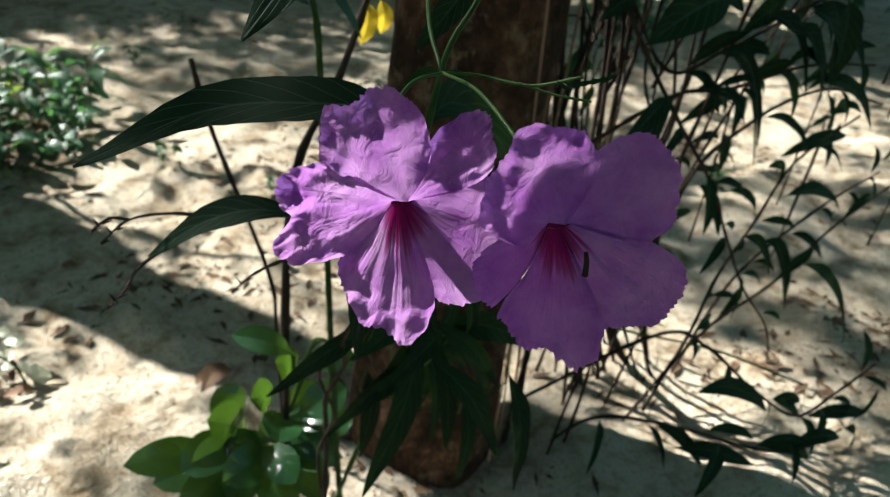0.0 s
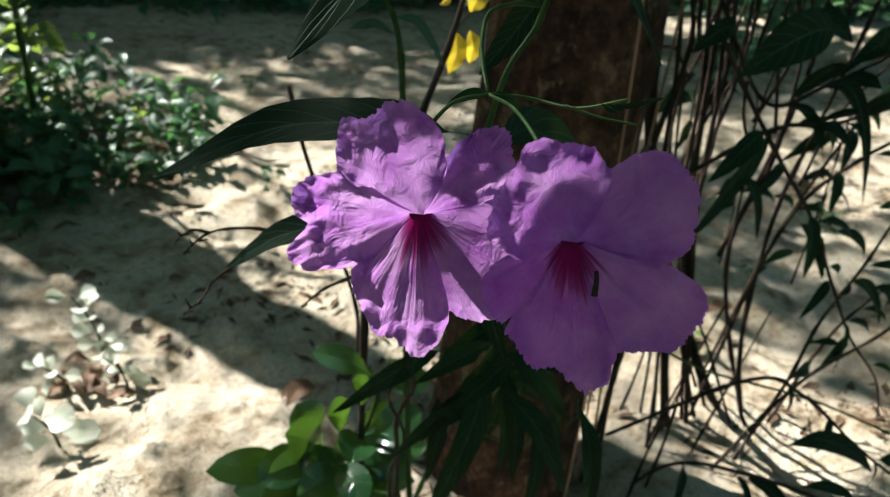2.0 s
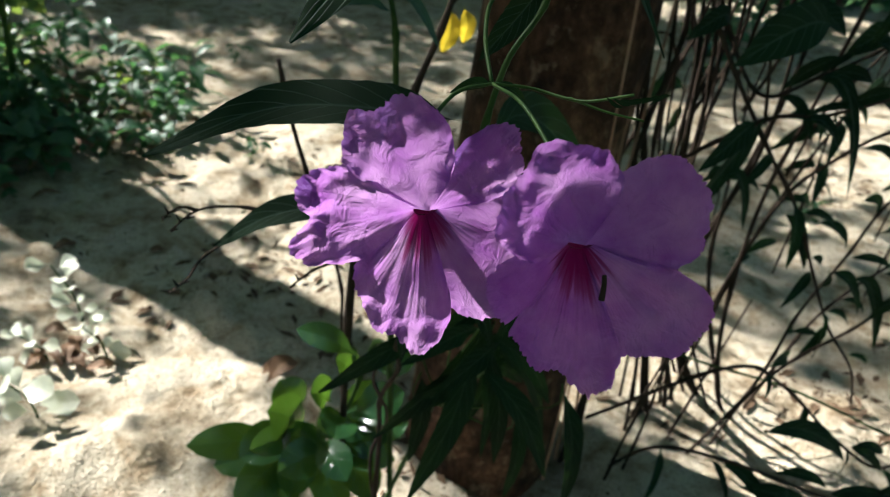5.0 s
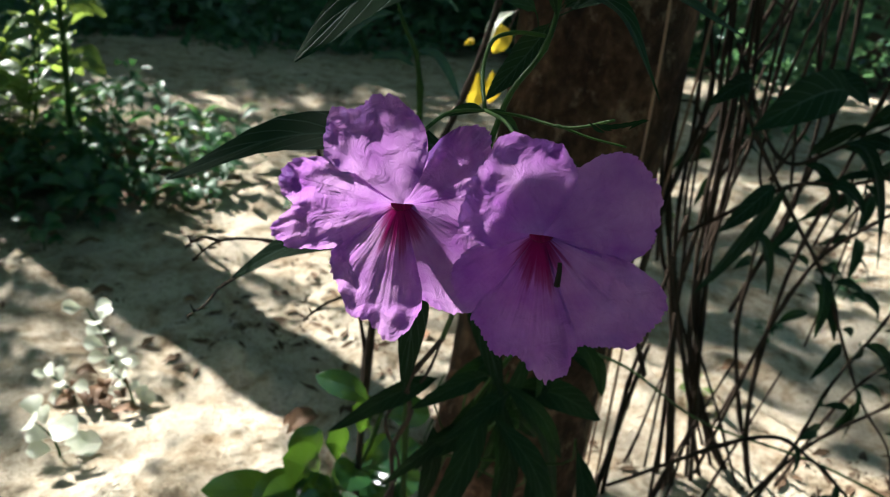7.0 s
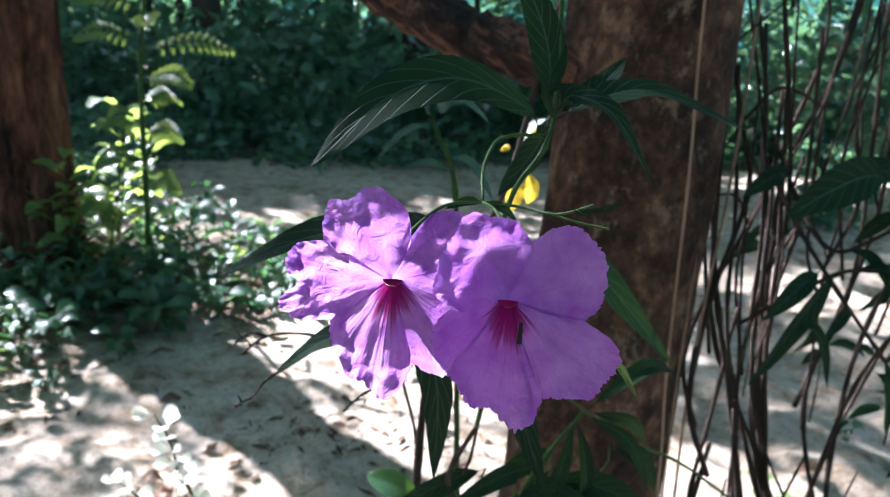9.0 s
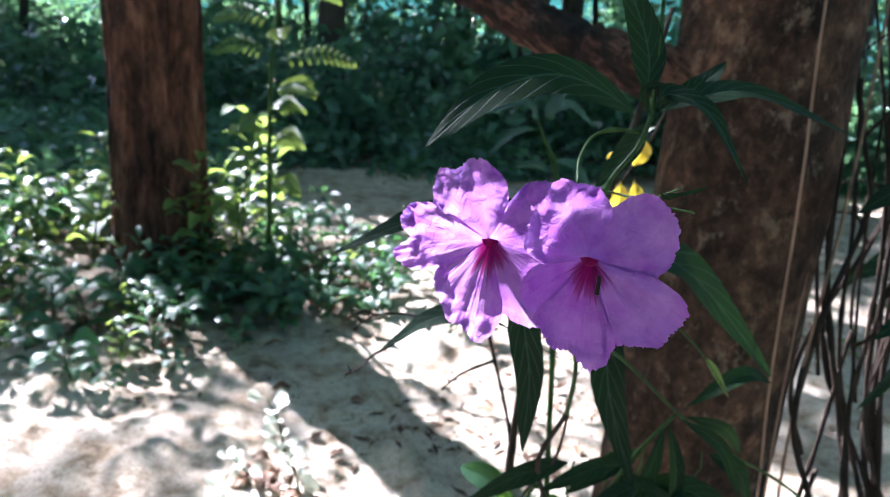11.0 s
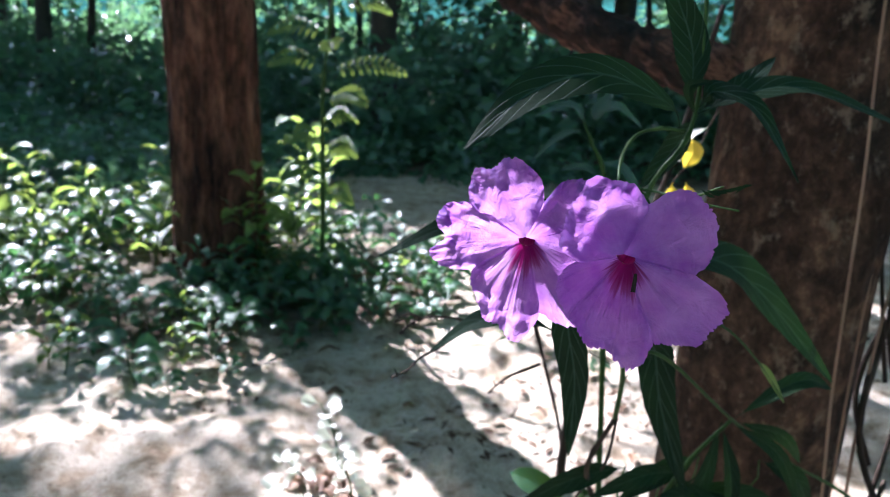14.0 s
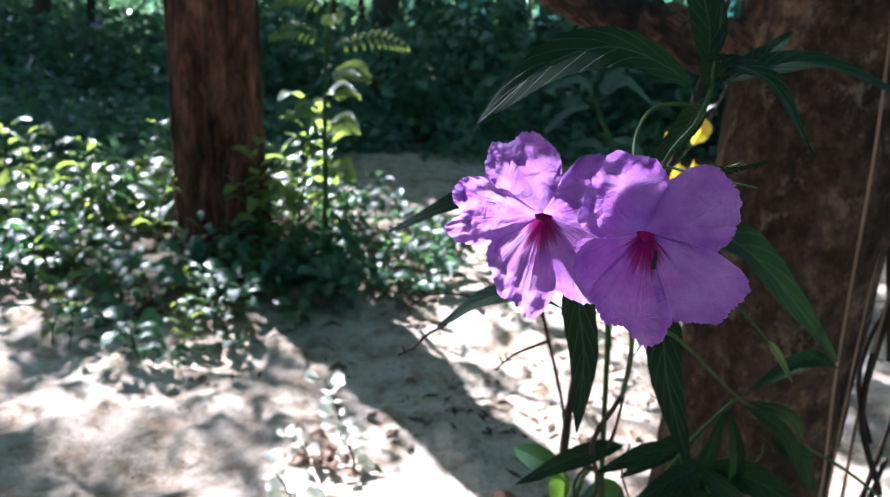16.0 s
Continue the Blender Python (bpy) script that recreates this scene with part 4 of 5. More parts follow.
# dry seed stalks
for ctrl in ([(0.006, 0.396, 0.443), (-0.006, 0.392, 0.437), (-0.013, 0.380, 0.434), (-0.021, 0.366, 0.436)], [(0.03, 0.385, 0.462), (0.012, 0.395, 0.462), (-0.006, 0.40, 0.459), (-0.019, 0.40, 0.449)],
             [(-0.006, 0.40, 0.459), (-0.014, 0.398, 0.462), (-0.022, 0.396, 0.458)], [(0.06, 0.36, 0.45), (0.045, 0.375, 0.435), (0.035, 0.385, 0.42)]):
    stem(ctrl, 0.0009, 0.0004, TWIG, 12, 4, "seed_stalk")
    p = Vector(ctrl[-1])
    for k in range(4):
        q = Vector(ctrl[-2]).lerp(p, 0.4 + 0.2 * k)
        b = bmesh.new()
        d = Vector((math.cos(k * 2.1), 0.3, math.sin(k * 2.1))) * 0.004
        tube(b, [q, q + d * 0.5, q + d], 0.0008, 0.0002, 5, 5)
        part("seed_husk", b, TWIG, plant)
# green fork with pedicels, bracts, bud and pale side stalk
FORK = Vector((0.0645, 0.2465, 0.5660))
for tip in ((0.0520, 0.2450, 0.5640), (0.0780, 0.2500, 0.5590)):
    q = Vector(tip)
    leaf([FORK, FORK.lerp(q, 0.5) + Vector((0, -0.001, 0.0015)), q], 0.0032, (-0.2, -0.9, 0.5), LEAF_SIDE, seed=90, petiole=0.02)
stem([FORK, (0.077, 0.247, 0.5645), (0.085, 0.234, 0.5650), (0.0905, 0.220, 0.571)], 0.0005, 0.0004)
stem([(0.083, 0.237, 0.565), (0.090, 0.230, 0.5635), (0.098, 0.2233, 0.563)], 0.0004, 0.0003)
for k in range(7):
    b = bmesh.new()
    p = Vector((0.085 + 0.0013 * k, 0.2235 - 0.0012 * k, 0.5695))
    blade(b, [p, p + Vector((0.0022, -0.0012, 0.0007 * (k - 2.4))), p + Vector((0.0042, -0.0022, 0.0009 * (k - 2.4)))], 0.0011, (-0.3, -1, 0.3), 5, 1)
    part("bud_sepal", b, LEAF_SIDE, plant)
stem([(0.13, 0.325, 0.494), (0.15, 0.335, 0.482), (0.172, 0.35, 0.462), (0.195, 0.36, 0.435)], 0.0006, 0.0006)
leaf([(0.172, 0.35, 0.462), (0.182, 0.354, 0.452), (0.196, 0.36, 0.433)], 0.004, (-0.3, -1, 0.3), LEAF_WEED, seed=3)


# petals: fused fans round the mouth of a funnel, each with its own rim, folds, pleats and fine teeth
def along(values, f):
    """A value on a smooth line through evenly spaced ones, f from 0 to 1."""
    g = min(max(f, 0.0), 1.0) * (len(values) - 1)
    i = min(int(g), len(values) - 2)
    t = g - i
    q = [values[min(max(i + k, 0), len(values) - 1)] for k in (-1, 0, 1, 2)]
    return 0.5 * (2 * q[1] + (q[2] - q[0]) * t + (2 * q[0] - 5 * q[1] + 4 * q[2] - q[3]) * t * t + (3 * q[1] - q[0] - 3 * q[2] + q[3]) * t ** 3)


def blossom(origin, normal, mouth, lobes, seed, label):
    n = Vector(normal).normalized()
    u = Vector((0, 0, 1)).cross(n).normalized()
    v = n.cross(u)
    o = Vector(origin)
    mm = 0.001
    mx, my, mz = mouth

    def put(a, b_, c):
        return o + (u * a + v * b_ + n * c) * mm

    def mouth_z(a):
        # the upper lip stands forward over the throat
        return mz * (0.55 - 0.45 * math.sin(a))

    def mouth_at(a):
        # pointed above, wide and open below
        c, s = math.cos(a), math.sin(a)
        return (mx + 2.3 * c * (1 - 0.85 * max(0.0, s)), my + (2.0 if s < 0 else 0.6) * s)

    # the tube behind the mouth, narrowing to the green calyx
    b = bmesh.new()
    uv = b.loops.layers.uv.verify()
    rows = []
    for k in range(13):
        f = k / 12
        rad = 2.0 * (1 - f) ** 0.8 + 1.6
        row = []
        for j in range(24):
            a = 2 * math.pi * j / 24
            qx, qy = mouth_at(a)
            g = (1 - f) ** 1.5
            row.append((b.verts.new(put(qx * g + (mx + rad * math.cos(a)) * (1 - g), qy * g + (my + 7 * f + rad * math.sin(a)) * (1 - g), mouth_z(a) * (1 - f) + (mz - 22) * f)), (0.02, j / 24)))
        rows.append(row)
    for k in range(12):
        for j in range(24):
            quad = (rows[k][j], rows[k + 1][j], rows[k + 1][(j + 1) % 24], rows[k][(j + 1) % 24])
            fc = b.faces.new([q[0] for q in quad])
            for loop, q in zip(fc.loops, quad):
                loop[uv].uv = q[1]
    flower = part("flower", b, THROAT, plant, label)
    for i, (a0, a1, radii, lift, tilt, frill, over) in enumerate(lobes):
        b = bmesh.new()
        uv = b.loops.layers.uv.verify()
        S, W = 44, 104
        ph = seed * 1.7 + i * 2.3
        grid = []
        for ks in range(S + 1):
            s = ks / S
            row = []
            for kw in range(W + 1):
                w = (kw / W * 2 - 1) * 1.07
                psi = radians(a0 + (a1 - a0) * (w + 1) / 2)
                R = along(radii, (w + 1) / 2)
                if abs(w) > 1:
                    R *= 1 - 2.4 * (abs(w) - 1)
                R *= 1 + 0.020 * noise.noise(Vector((w * 9, ph, 0))) + 0.026 * noise.noise(Vector((w * 24, ph, 5))) + 0.016 * noise.noise(Vector((w * 52, ph, 9)))
                e = s ** 0.9
                qx, qy = mouth_at(psi)
                x = qx * (1 - e) + (mx + R * math.cos(psi)) * e
                y = qy * (1 - e) + (my + R * math.sin(psi)) * e
                z = mouth_z(psi) * (1 - s) ** 2.0 + lift * math.sin(s * math.pi * 0.75) + tilt * s * s + over
                # slow waves and two creases that run out from the mouth
                z += frill * 0.42 * s ** 2 * math.sin(5.0 * w + ph)
                z += frill * 1.2 * s * noise.noise(Vector((x * 0.12, y * 0.12, ph)))
                z += frill * 0.7 * s * noise.noise(Vector((x * 0.26, y * 0.26, ph + 4)))
                for at, deep in ((-0.30 + 0.16 * math.sin(ph), 1.1), (0.34 + 0.16 * math.sin(ph * 2), -0.9)):
                    bend = w - at + 0.10 * math.sin(s * 4 + ph)
                    z += deep * s ** 1.6 * (1.2 - s) * 1.6 * math.tanh(bend * 9) * math.exp(-(bend * 2.6) ** 2)
                # puckers in the blade, pleats at the rim
                z += 0.22 * frill * s ** 1.5 * abs(noise.noise(Vector((x * 0.36, y * 0.36, ph + 7)))) + 0.10 * frill * s ** 2 * noise.noise(Vector((x * 0.6, y * 0.6, ph + 5)))
                z += 0.05 * frill * s * noise.noise(Vector((x * 1.0, y * 1.0, ph)))
                z += 0.55 * frill * s ** 7 * noise.noise(Vector((w * 6.5, s * 2.5, ph + 2)))
                z += 0.30 * frill * s ** 12 * noise.noise(Vector((w * 14, s * 4.0, ph + 3)))
                z -= 0.9 * s ** 8 + 1.6 * max(0.0, abs(w) - 0.86) * s
                row.append((b.verts.new(put(x, y, z)), (s + 0.5 * min(1.0, 1 + math.sin(psi)), kw / W)))
            grid.append(row)
        for ks in range(S):
            for kw in range(W):
                quad = (grid[ks][kw], grid[ks][kw + 1], grid[ks + 1][kw + 1], grid[ks + 1][kw])
                fc = b.faces.new([q[0] for q in quad])
                for loop, q in zip(fc.loops, quad):
                    loop[uv].uv = (q[1][0], q[1][1] + i)
        part("petal", b, PETAL, flower)
    # calyx and pedicel to the fork
    end = put(mx, my + 7, mz - 22)
    for k in range(5):
        b = bmesh.new()
        a = k * 1.257
        p = end
        q = put(mx + 3 * math.cos(a), my + 6 + 3 * math.sin(a), mz - 12)
        blade(b, [p, (p + q) / 2 + (u * math.cos(a) + v * math.sin(a)) * 0.0015, q], 0.0022, u * math.cos(a) + v * math.sin(a), 6, 1)
        part("sepal", b, STEM_GREEN, flower)
    b = bmesh.new()
    tube(b, [end, end.lerp(FORK, 0.5) + Vector((0, 0.002, 0.004)), FORK], 0.00055, 0.0005, 12, 7)
    part("pedicel", b, STEM_GREEN, flower)
    return flower


# lobes: from and to in degrees round the mouth, the rim's reach on the way, bulge, tilt and frill in millimetres, which lies over which
blossom((0.0225, 0.187, 0.5575), (-0.19, -0.963, 0.193), (3.77, 1.72, -7.5),
        [(69, 151, (11.5, 16.4, 19.0, 22.0, 22.3, 21.3, 23.6, 21.2, 18.6), 1.0, -0.5, 2.0, 0.3), (151, 215, (18.6, 22.8, 24.5, 24.0, 21.6, 25.6, 24.6, 21.2, 16.8), 1.2, 1.0, 3.4, 0.0),
         (215, 285, (16.8, 18.6, 20.0, 22.3, 24.8, 24.2, 27.6, 25.4, 21.0), 1.0, 1.5, 2.0, 0.4), (285, 375, (20.7, 25.3, 28.2, 28.0, 25.5, 22.5, 20.0, 18.5, 17.0), 0.6, -3.0, 1.0, -0.2),
         (17, 69, (17.0, 19.0, 20.5, 21.3, 22.8, 22.5, 20.5, 18.0, 11.5), 0.9, -2.0, 2.0, 0.0)],
        1.0, "lilac funnel blossom with crinkled lobes and magenta throat")
right_blossom = blossom((0.0485, 0.1665, 0.5575), (-0.384, -0.899, 0.209), (-0.84, 2.96, -7.5),
        [(73, 193, (14.3, 17.2, 18.6, 20.3, 18.0, 17.3, 16.2, 15.6, 11.6), 1.4, 1.2, 2.1, 0.5), (353, 433, (17.1, 19.4, 21.1, 22.3, 22.8, 22.4, 22.2, 18.8, 14.3), 0.9, -1.0, 1.0, 0.2),
         (296, 353, (22.3, 23.4, 25.0, 27.1, 26.4, 26.8, 26.9, 24.0, 17.1), 0.9, -0.5, 1.2, 0.0), (236, 296, (20.0, 20.6, 22.6, 23.8, 23.0, 25.4, 27.0, 25.6, 22.3), 1.0, 1.0, 1.6, 0.3),
         (193, 236, (11.6, 14.5, 16.5, 18.0, 19.0, 19.6, 20.0, 20.3, 20.2), 0.6, -1.5, 1.0, -0.2)],
        2.0, "lilac funnel blossom in shade with a dark magenta throat")
b = bmesh.new()
tube(b, [(0.0503, 0.1636, 0.5572), (0.0501, 0.1628, 0.5560), (0.0498, 0.1622, 0.5545), (0.0497, 0.1620, 0.5532)], 0.0004, 0.0006, 10, 7)
part("stamen", b, TWIG, right_blossom, "short dark brown stamen in the throat")

# the pale shoot behind, with narrow leaves
shoot = thing("shoot", "slender side shoot with narrow grey-green leaves", "shoot")
stem([(0.17, 0.56, -0.01), (0.15, 0.55, 0.25), (0.125, 0.51, 0.48), (0.116, 0.50, 0.536), (0.106, 0.50, 0.557), (0.099, 0.50, 0.572)], 0.003, 0.0009, None, 24, 5, "stem", shoot)
for k, (ctrl, wd) in enumerate((([(0.099, 0.50, 0.570), (0.094, 0.498, 0.580), (0.084, 0.495, 0.583), (0.062, 0.49, 0.574)], 0.008), ([(0.101, 0.50, 0.565), (0.090, 0.497, 0.565), (0.078, 0.494, 0.559), (0.062, 0.49, 0.543)], 0.006),
                                ([(0.106, 0.502, 0.572), (0.109, 0.50, 0.582), (0.118, 0.50, 0.594)], 0.010), ([(0.108, 0.504, 0.577), (0.122, 0.505, 0.583), (0.142, 0.51, 0.569)], 0.010),
                                ([(0.117, 0.50, 0.533), (0.100, 0.495, 0.541), (0.083, 0.49, 0.539)], 0.008), ([(0.112, 0.50, 0.545), (0.13, 0.50, 0.54), (0.146, 0.495, 0.515)], 0.009))):
    leaf(ctrl, wd, (0, -0.6, 0.8), LEAF_GREY, seed=40 + k, parent=shoot)
# a twig with hanging yellow leaves
twig = thing("twig", "thin brown twig with a few hanging yellow leaves", "twig")
stem([(0.124, 0.60, 0.0), (0.13, 0.60, 0.347), (0.17, 0.60, 0.455), (0.19, 0.585, 0.535), (0.21, 0.57, 0.66)], 0.0035, 0.002, TWIG, 24, 5, "stem", twig)
SPRIG = Vector((0.2300, 0.6200, 0.5660))
stem([(0.21, 0.575, 0.60), (0.228, 0.60, 0.585), SPRIG], 0.0013, 0.0009, TWIG, 8, 0, "stem", twig)
stem([SPRIG, SPRIG.lerp(Vector((0.2100, 0.6400, 0.5130)), 0.5) + Vector((0.002, -0.004, 0)), (0.2100, 0.6400, 0.5130)], 0.0008, 0.0006, TWIG, 8, 0, "stem", twig)
for k, (p, q, wd) in enumerate((((0.2100, 0.6400, 0.5130), (0.2040, 0.6350, 0.4770), 0.017), ((0.2240, 0.6450, 0.5130), (0.2240, 0.6400, 0.4840), 0.014), ((0.2170, 0.6200, 0.5550), (0.2110, 0.6150, 0.5300), 0.017), ((0.1910, 0.6200, 0.5410), (0.1870, 0.6200, 0.5350), 0.006))):
    p, q = Vector(p), Vector(q)
    leaf([p, (p + q) / 2 + Vector((0.002, -0.004, 0)), q], wd, (-0.4, -1, 0.2), LEAF_YELLOW, seed=60 + k, parent=twig)
# a white-lit leaf: its sunlight is put into the pale colour
leaf([SPRIG, (0.2090, 0.6150, 0.5540), (0.2040, 0.6100, 0.5350)], 0.010, (-0.5, -0.5, 0.8), LEAF_GLARE, seed=66, parent=twig, label="leaf with the sun's glare painted pale")
dry = thing("dry_stalk", "dead brown upright stalk with a broken tip", "stalk")
stem([(0.151, 0.70, 0.0), (0.148, 0.71, 0.15), (0.145, 0.72, 0.217), (0.10, 0.73, 0.371), (0.084, 0.73, 0.445)], 0.0017, 0.0024, TWIG, 22, 4, "stem", dry)

# hanging vines in front of the trunk
vine = thing("vine", "thin reddish-tan vines hanging beside the trunk", "vine")
stem([(0.33, 0.585, 1.0), (0.339, 0.582, 0.668), (0.347, 0.58, 0.528), (0.351, 0.575, 0.346), (0.358, 0.57, 0.213), (0.36, 0.575, 0.0)], 0.0012, 0.0013, VINE, 30, 0, "strand", vine)
stem([(0.38, 0.625, 1.0), (0.386, 0.62, 0.673), (0.393, 0.62, 0.523), (0.384, 0.605, 0.30), (0.39, 0.60, 0.0)], 0.0011, 0.0012, VINE, 30, 0, "strand", vine)
stem([(0.44, 0.66, 0.9), (0.432, 0.64, 0.55), (0.415, 0.63, 0.30), (0.42, 0.62, 0.0)], 0.0013, 0.0016, VINE, 24, 0, "strand", vine)

# ---------------- thicket of dry stems and dark leaves on the right ----------------
bush = thing("bush", "thicket of thin dry stems with drooping narrow dark leaves", "bush")
r = random.Random(31)
# the clump of upright brown stems
CLUMP = [[(0.62, 0.66, -0.03), (0.518, 0.66, 0.211), (0.471, 0.66, 0.344), (0.456, 0.66, 0.481), (0.433, 0.66, 0.62)], [(0.563, 0.66, -0.03), (0.50, 0.66, 0.243), (0.497, 0.66, 0.357), (0.49, 0.66, 0.471), (0.455, 0.66, 0.66)],
         [(0.67, 0.66, -0.03), (0.582, 0.66, 0.107), (0.52, 0.66, 0.242), (0.523, 0.66, 0.37), (0.49, 0.66, 0.62)], [(0.572, 0.66, -0.03), (0.505, 0.66, 0.212), (0.442, 0.66, 0.421), (0.42, 0.66, 0.60)],
         [(0.68, 0.66, -0.03), (0.624, 0.66, 0.029), (0.539, 0.66, 0.178), (0.516, 0.66, 0.343), (0.535, 0.66, 0.47), (0.52, 0.66, 0.66)], [(0.601, 0.66, -0.03), (0.552, 0.66, 0.177), (0.51, 0.66, 0.301), (0.502, 0.66, 0.422), (0.487, 0.66, 0.60)],
         [(0.464, 0.66, -0.05), (0.459, 0.66, 0.136), (0.469, 0.66, 0.245), (0.479, 0.66, 0.37)], [(0.413, 0.62, -0.05), (0.447, 0.64, 0.121), (0.474, 0.66, 0.21)]]
for ctrl in CLUMP:
    rad = r.uniform(0.0028, 0.0042)
    stem(ctrl, rad, rad * 0.6, TWIG, 26, 5, "stem", bush)
for k in range(9):
    src = CLUMP[k % 6]
    dx, dy, bend, lean = r.gauss(0.01, 0.024), r.gauss(0.01, 0.035), r.gauss(0, 0.03), r.gauss(0, 0.10)
    rad = r.uniform(0.0016, 0.0034)
    n = len(src)
    ctrl = [(x + dx + lean * (z - 0.2) + bend * math.sin(3 * i / n + k), y + dy + r.gauss(0, 0.008), z * (1 + 0.12 * math.sin(k))) for i, (x, y, z) in enumerate(src)]
    stem(ctrl, rad, rad * 0.55, TWIG, 22, 4, "stem", bush)
for k in range(7):
    p = Vector((r.uniform(0.40, 0.56), r.uniform(0.55, 0.72), -0.04))
    q = p + Vector((r.gauss(0.02, 0.05), r.gauss(0.0, 0.03), r.uniform(0.16, 0.34)))
    stem([p, (p + q) / 2 + Vector((r.gauss(0, 0.012), 0, 0)), q], 0.0022, 0.0010, TWIG, 10, 3, "stem", bush)
# crooked tangle of twigs above the clump
for k in range(14):
    p = Vector((r.uniform(0.42, 0.66), r.uniform(0.60, 0.74), r.uniform(0.18, 0.42)))
    pts = [p]
    for _ in range(6):
        p = p + Vector((r.gauss(0.0, 0.022), r.gauss(0.0, 0.016), r.uniform(0.06, 0.13)))
        pts.append(p)
    rad = r.uniform(0.0016, 0.0034)
    stem(pts, rad, rad * 0.5, TWIG, 24, 4, "stem", bush)
    fork = pts[2 + k % 3]
    side = 1 if k % 2 else -1
    stem([fork, fork + Vector((0.03 * side, -0.01, 0.035)), fork + Vector((0.075 * side, -0.015, 0.05 + 0.03 * math.sin(k)))], rad * 0.6, rad * 0.35, TWIG, 12, 2, "stem", bush)
# long arching branches
ARCHES = [[(0.44, 0.60, 0.53), (0.465, 0.57, 0.473), (0.532, 0.57, 0.401), (0.60, 0.57, 0.331), (0.659, 0.57, 0.25), (0.725, 0.57, 0.164), (0.806, 0.57, 0.082), (0.85, 0.57, -0.01)],
          [(0.61, 0.58, -0.01), (0.643, 0.57, 0.113), (0.662, 0.57, 0.194), (0.701, 0.57, 0.266), (0.723, 0.56, 0.345), (0.80, 0.55, 0.40)],
          [(0.56, 0.57, -0.01), (0.637, 0.55, 0.128), (0.747, 0.55, 0.18), (0.825, 0.55, 0.241), (0.884, 0.55, 0.273), (0.98, 0.54, 0.33)],
          [(0.42, 0.60, 0.06), (0.494, 0.50, 0.198), (0.583, 0.50, 0.16), (0.65, 0.46, 0.10), (0.716, 0.44, 0.06), (0.76, 0.43, 0.09), (0.80, 0.42, 0.13)],
          [(0.50, 0.68, 0.55), (0.518, 0.60, 0.455), (0.554, 0.56, 0.481), (0.62, 0.53, 0.53), (0.70, 0.52, 0.56)],
          [(0.47, 0.64, 0.36), (0.51, 0.57, 0.435), (0.56, 0.55, 0.445), (0.64, 0.53, 0.47), (0.74, 0.52, 0.47)],
          [(0.60, 0.66, 0.0), (0.59, 0.60, 0.30), (0.62, 0.56, 0.40), (0.70, 0.54, 0.44), (0.80, 0.53, 0.42)],
          [(0.46, 0.60, -0.04), (0.455, 0.52, 0.08), (0.51, 0.46, 0.10), (0.60, 0.42, 0.07), (0.66, 0.40, 0.06), (0.72, 0.39, 0.08)],
          [(0.70, 0.62, 0.0), (0.74, 0.60, 0.16), (0.84, 0.58, 0.26), (0.95, 0.58, 0.30)],
          [(0.66, 0.72, 0.0), (0.68, 0.68, 0.25), (0.74, 0.66, 0.42), (0.84, 0.66, 0.52)]]
for ctrl in ARCHES:
    stem(ctrl, 0.0023, 0.0013, TWIG, 40, 8, "branch", bush)


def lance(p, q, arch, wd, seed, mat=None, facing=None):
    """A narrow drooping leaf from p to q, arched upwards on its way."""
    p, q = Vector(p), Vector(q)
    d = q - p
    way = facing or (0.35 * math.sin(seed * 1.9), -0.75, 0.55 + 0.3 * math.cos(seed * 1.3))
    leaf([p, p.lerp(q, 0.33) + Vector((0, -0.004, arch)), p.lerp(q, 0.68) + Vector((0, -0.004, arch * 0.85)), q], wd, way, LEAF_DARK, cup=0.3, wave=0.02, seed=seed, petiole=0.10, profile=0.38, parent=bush)


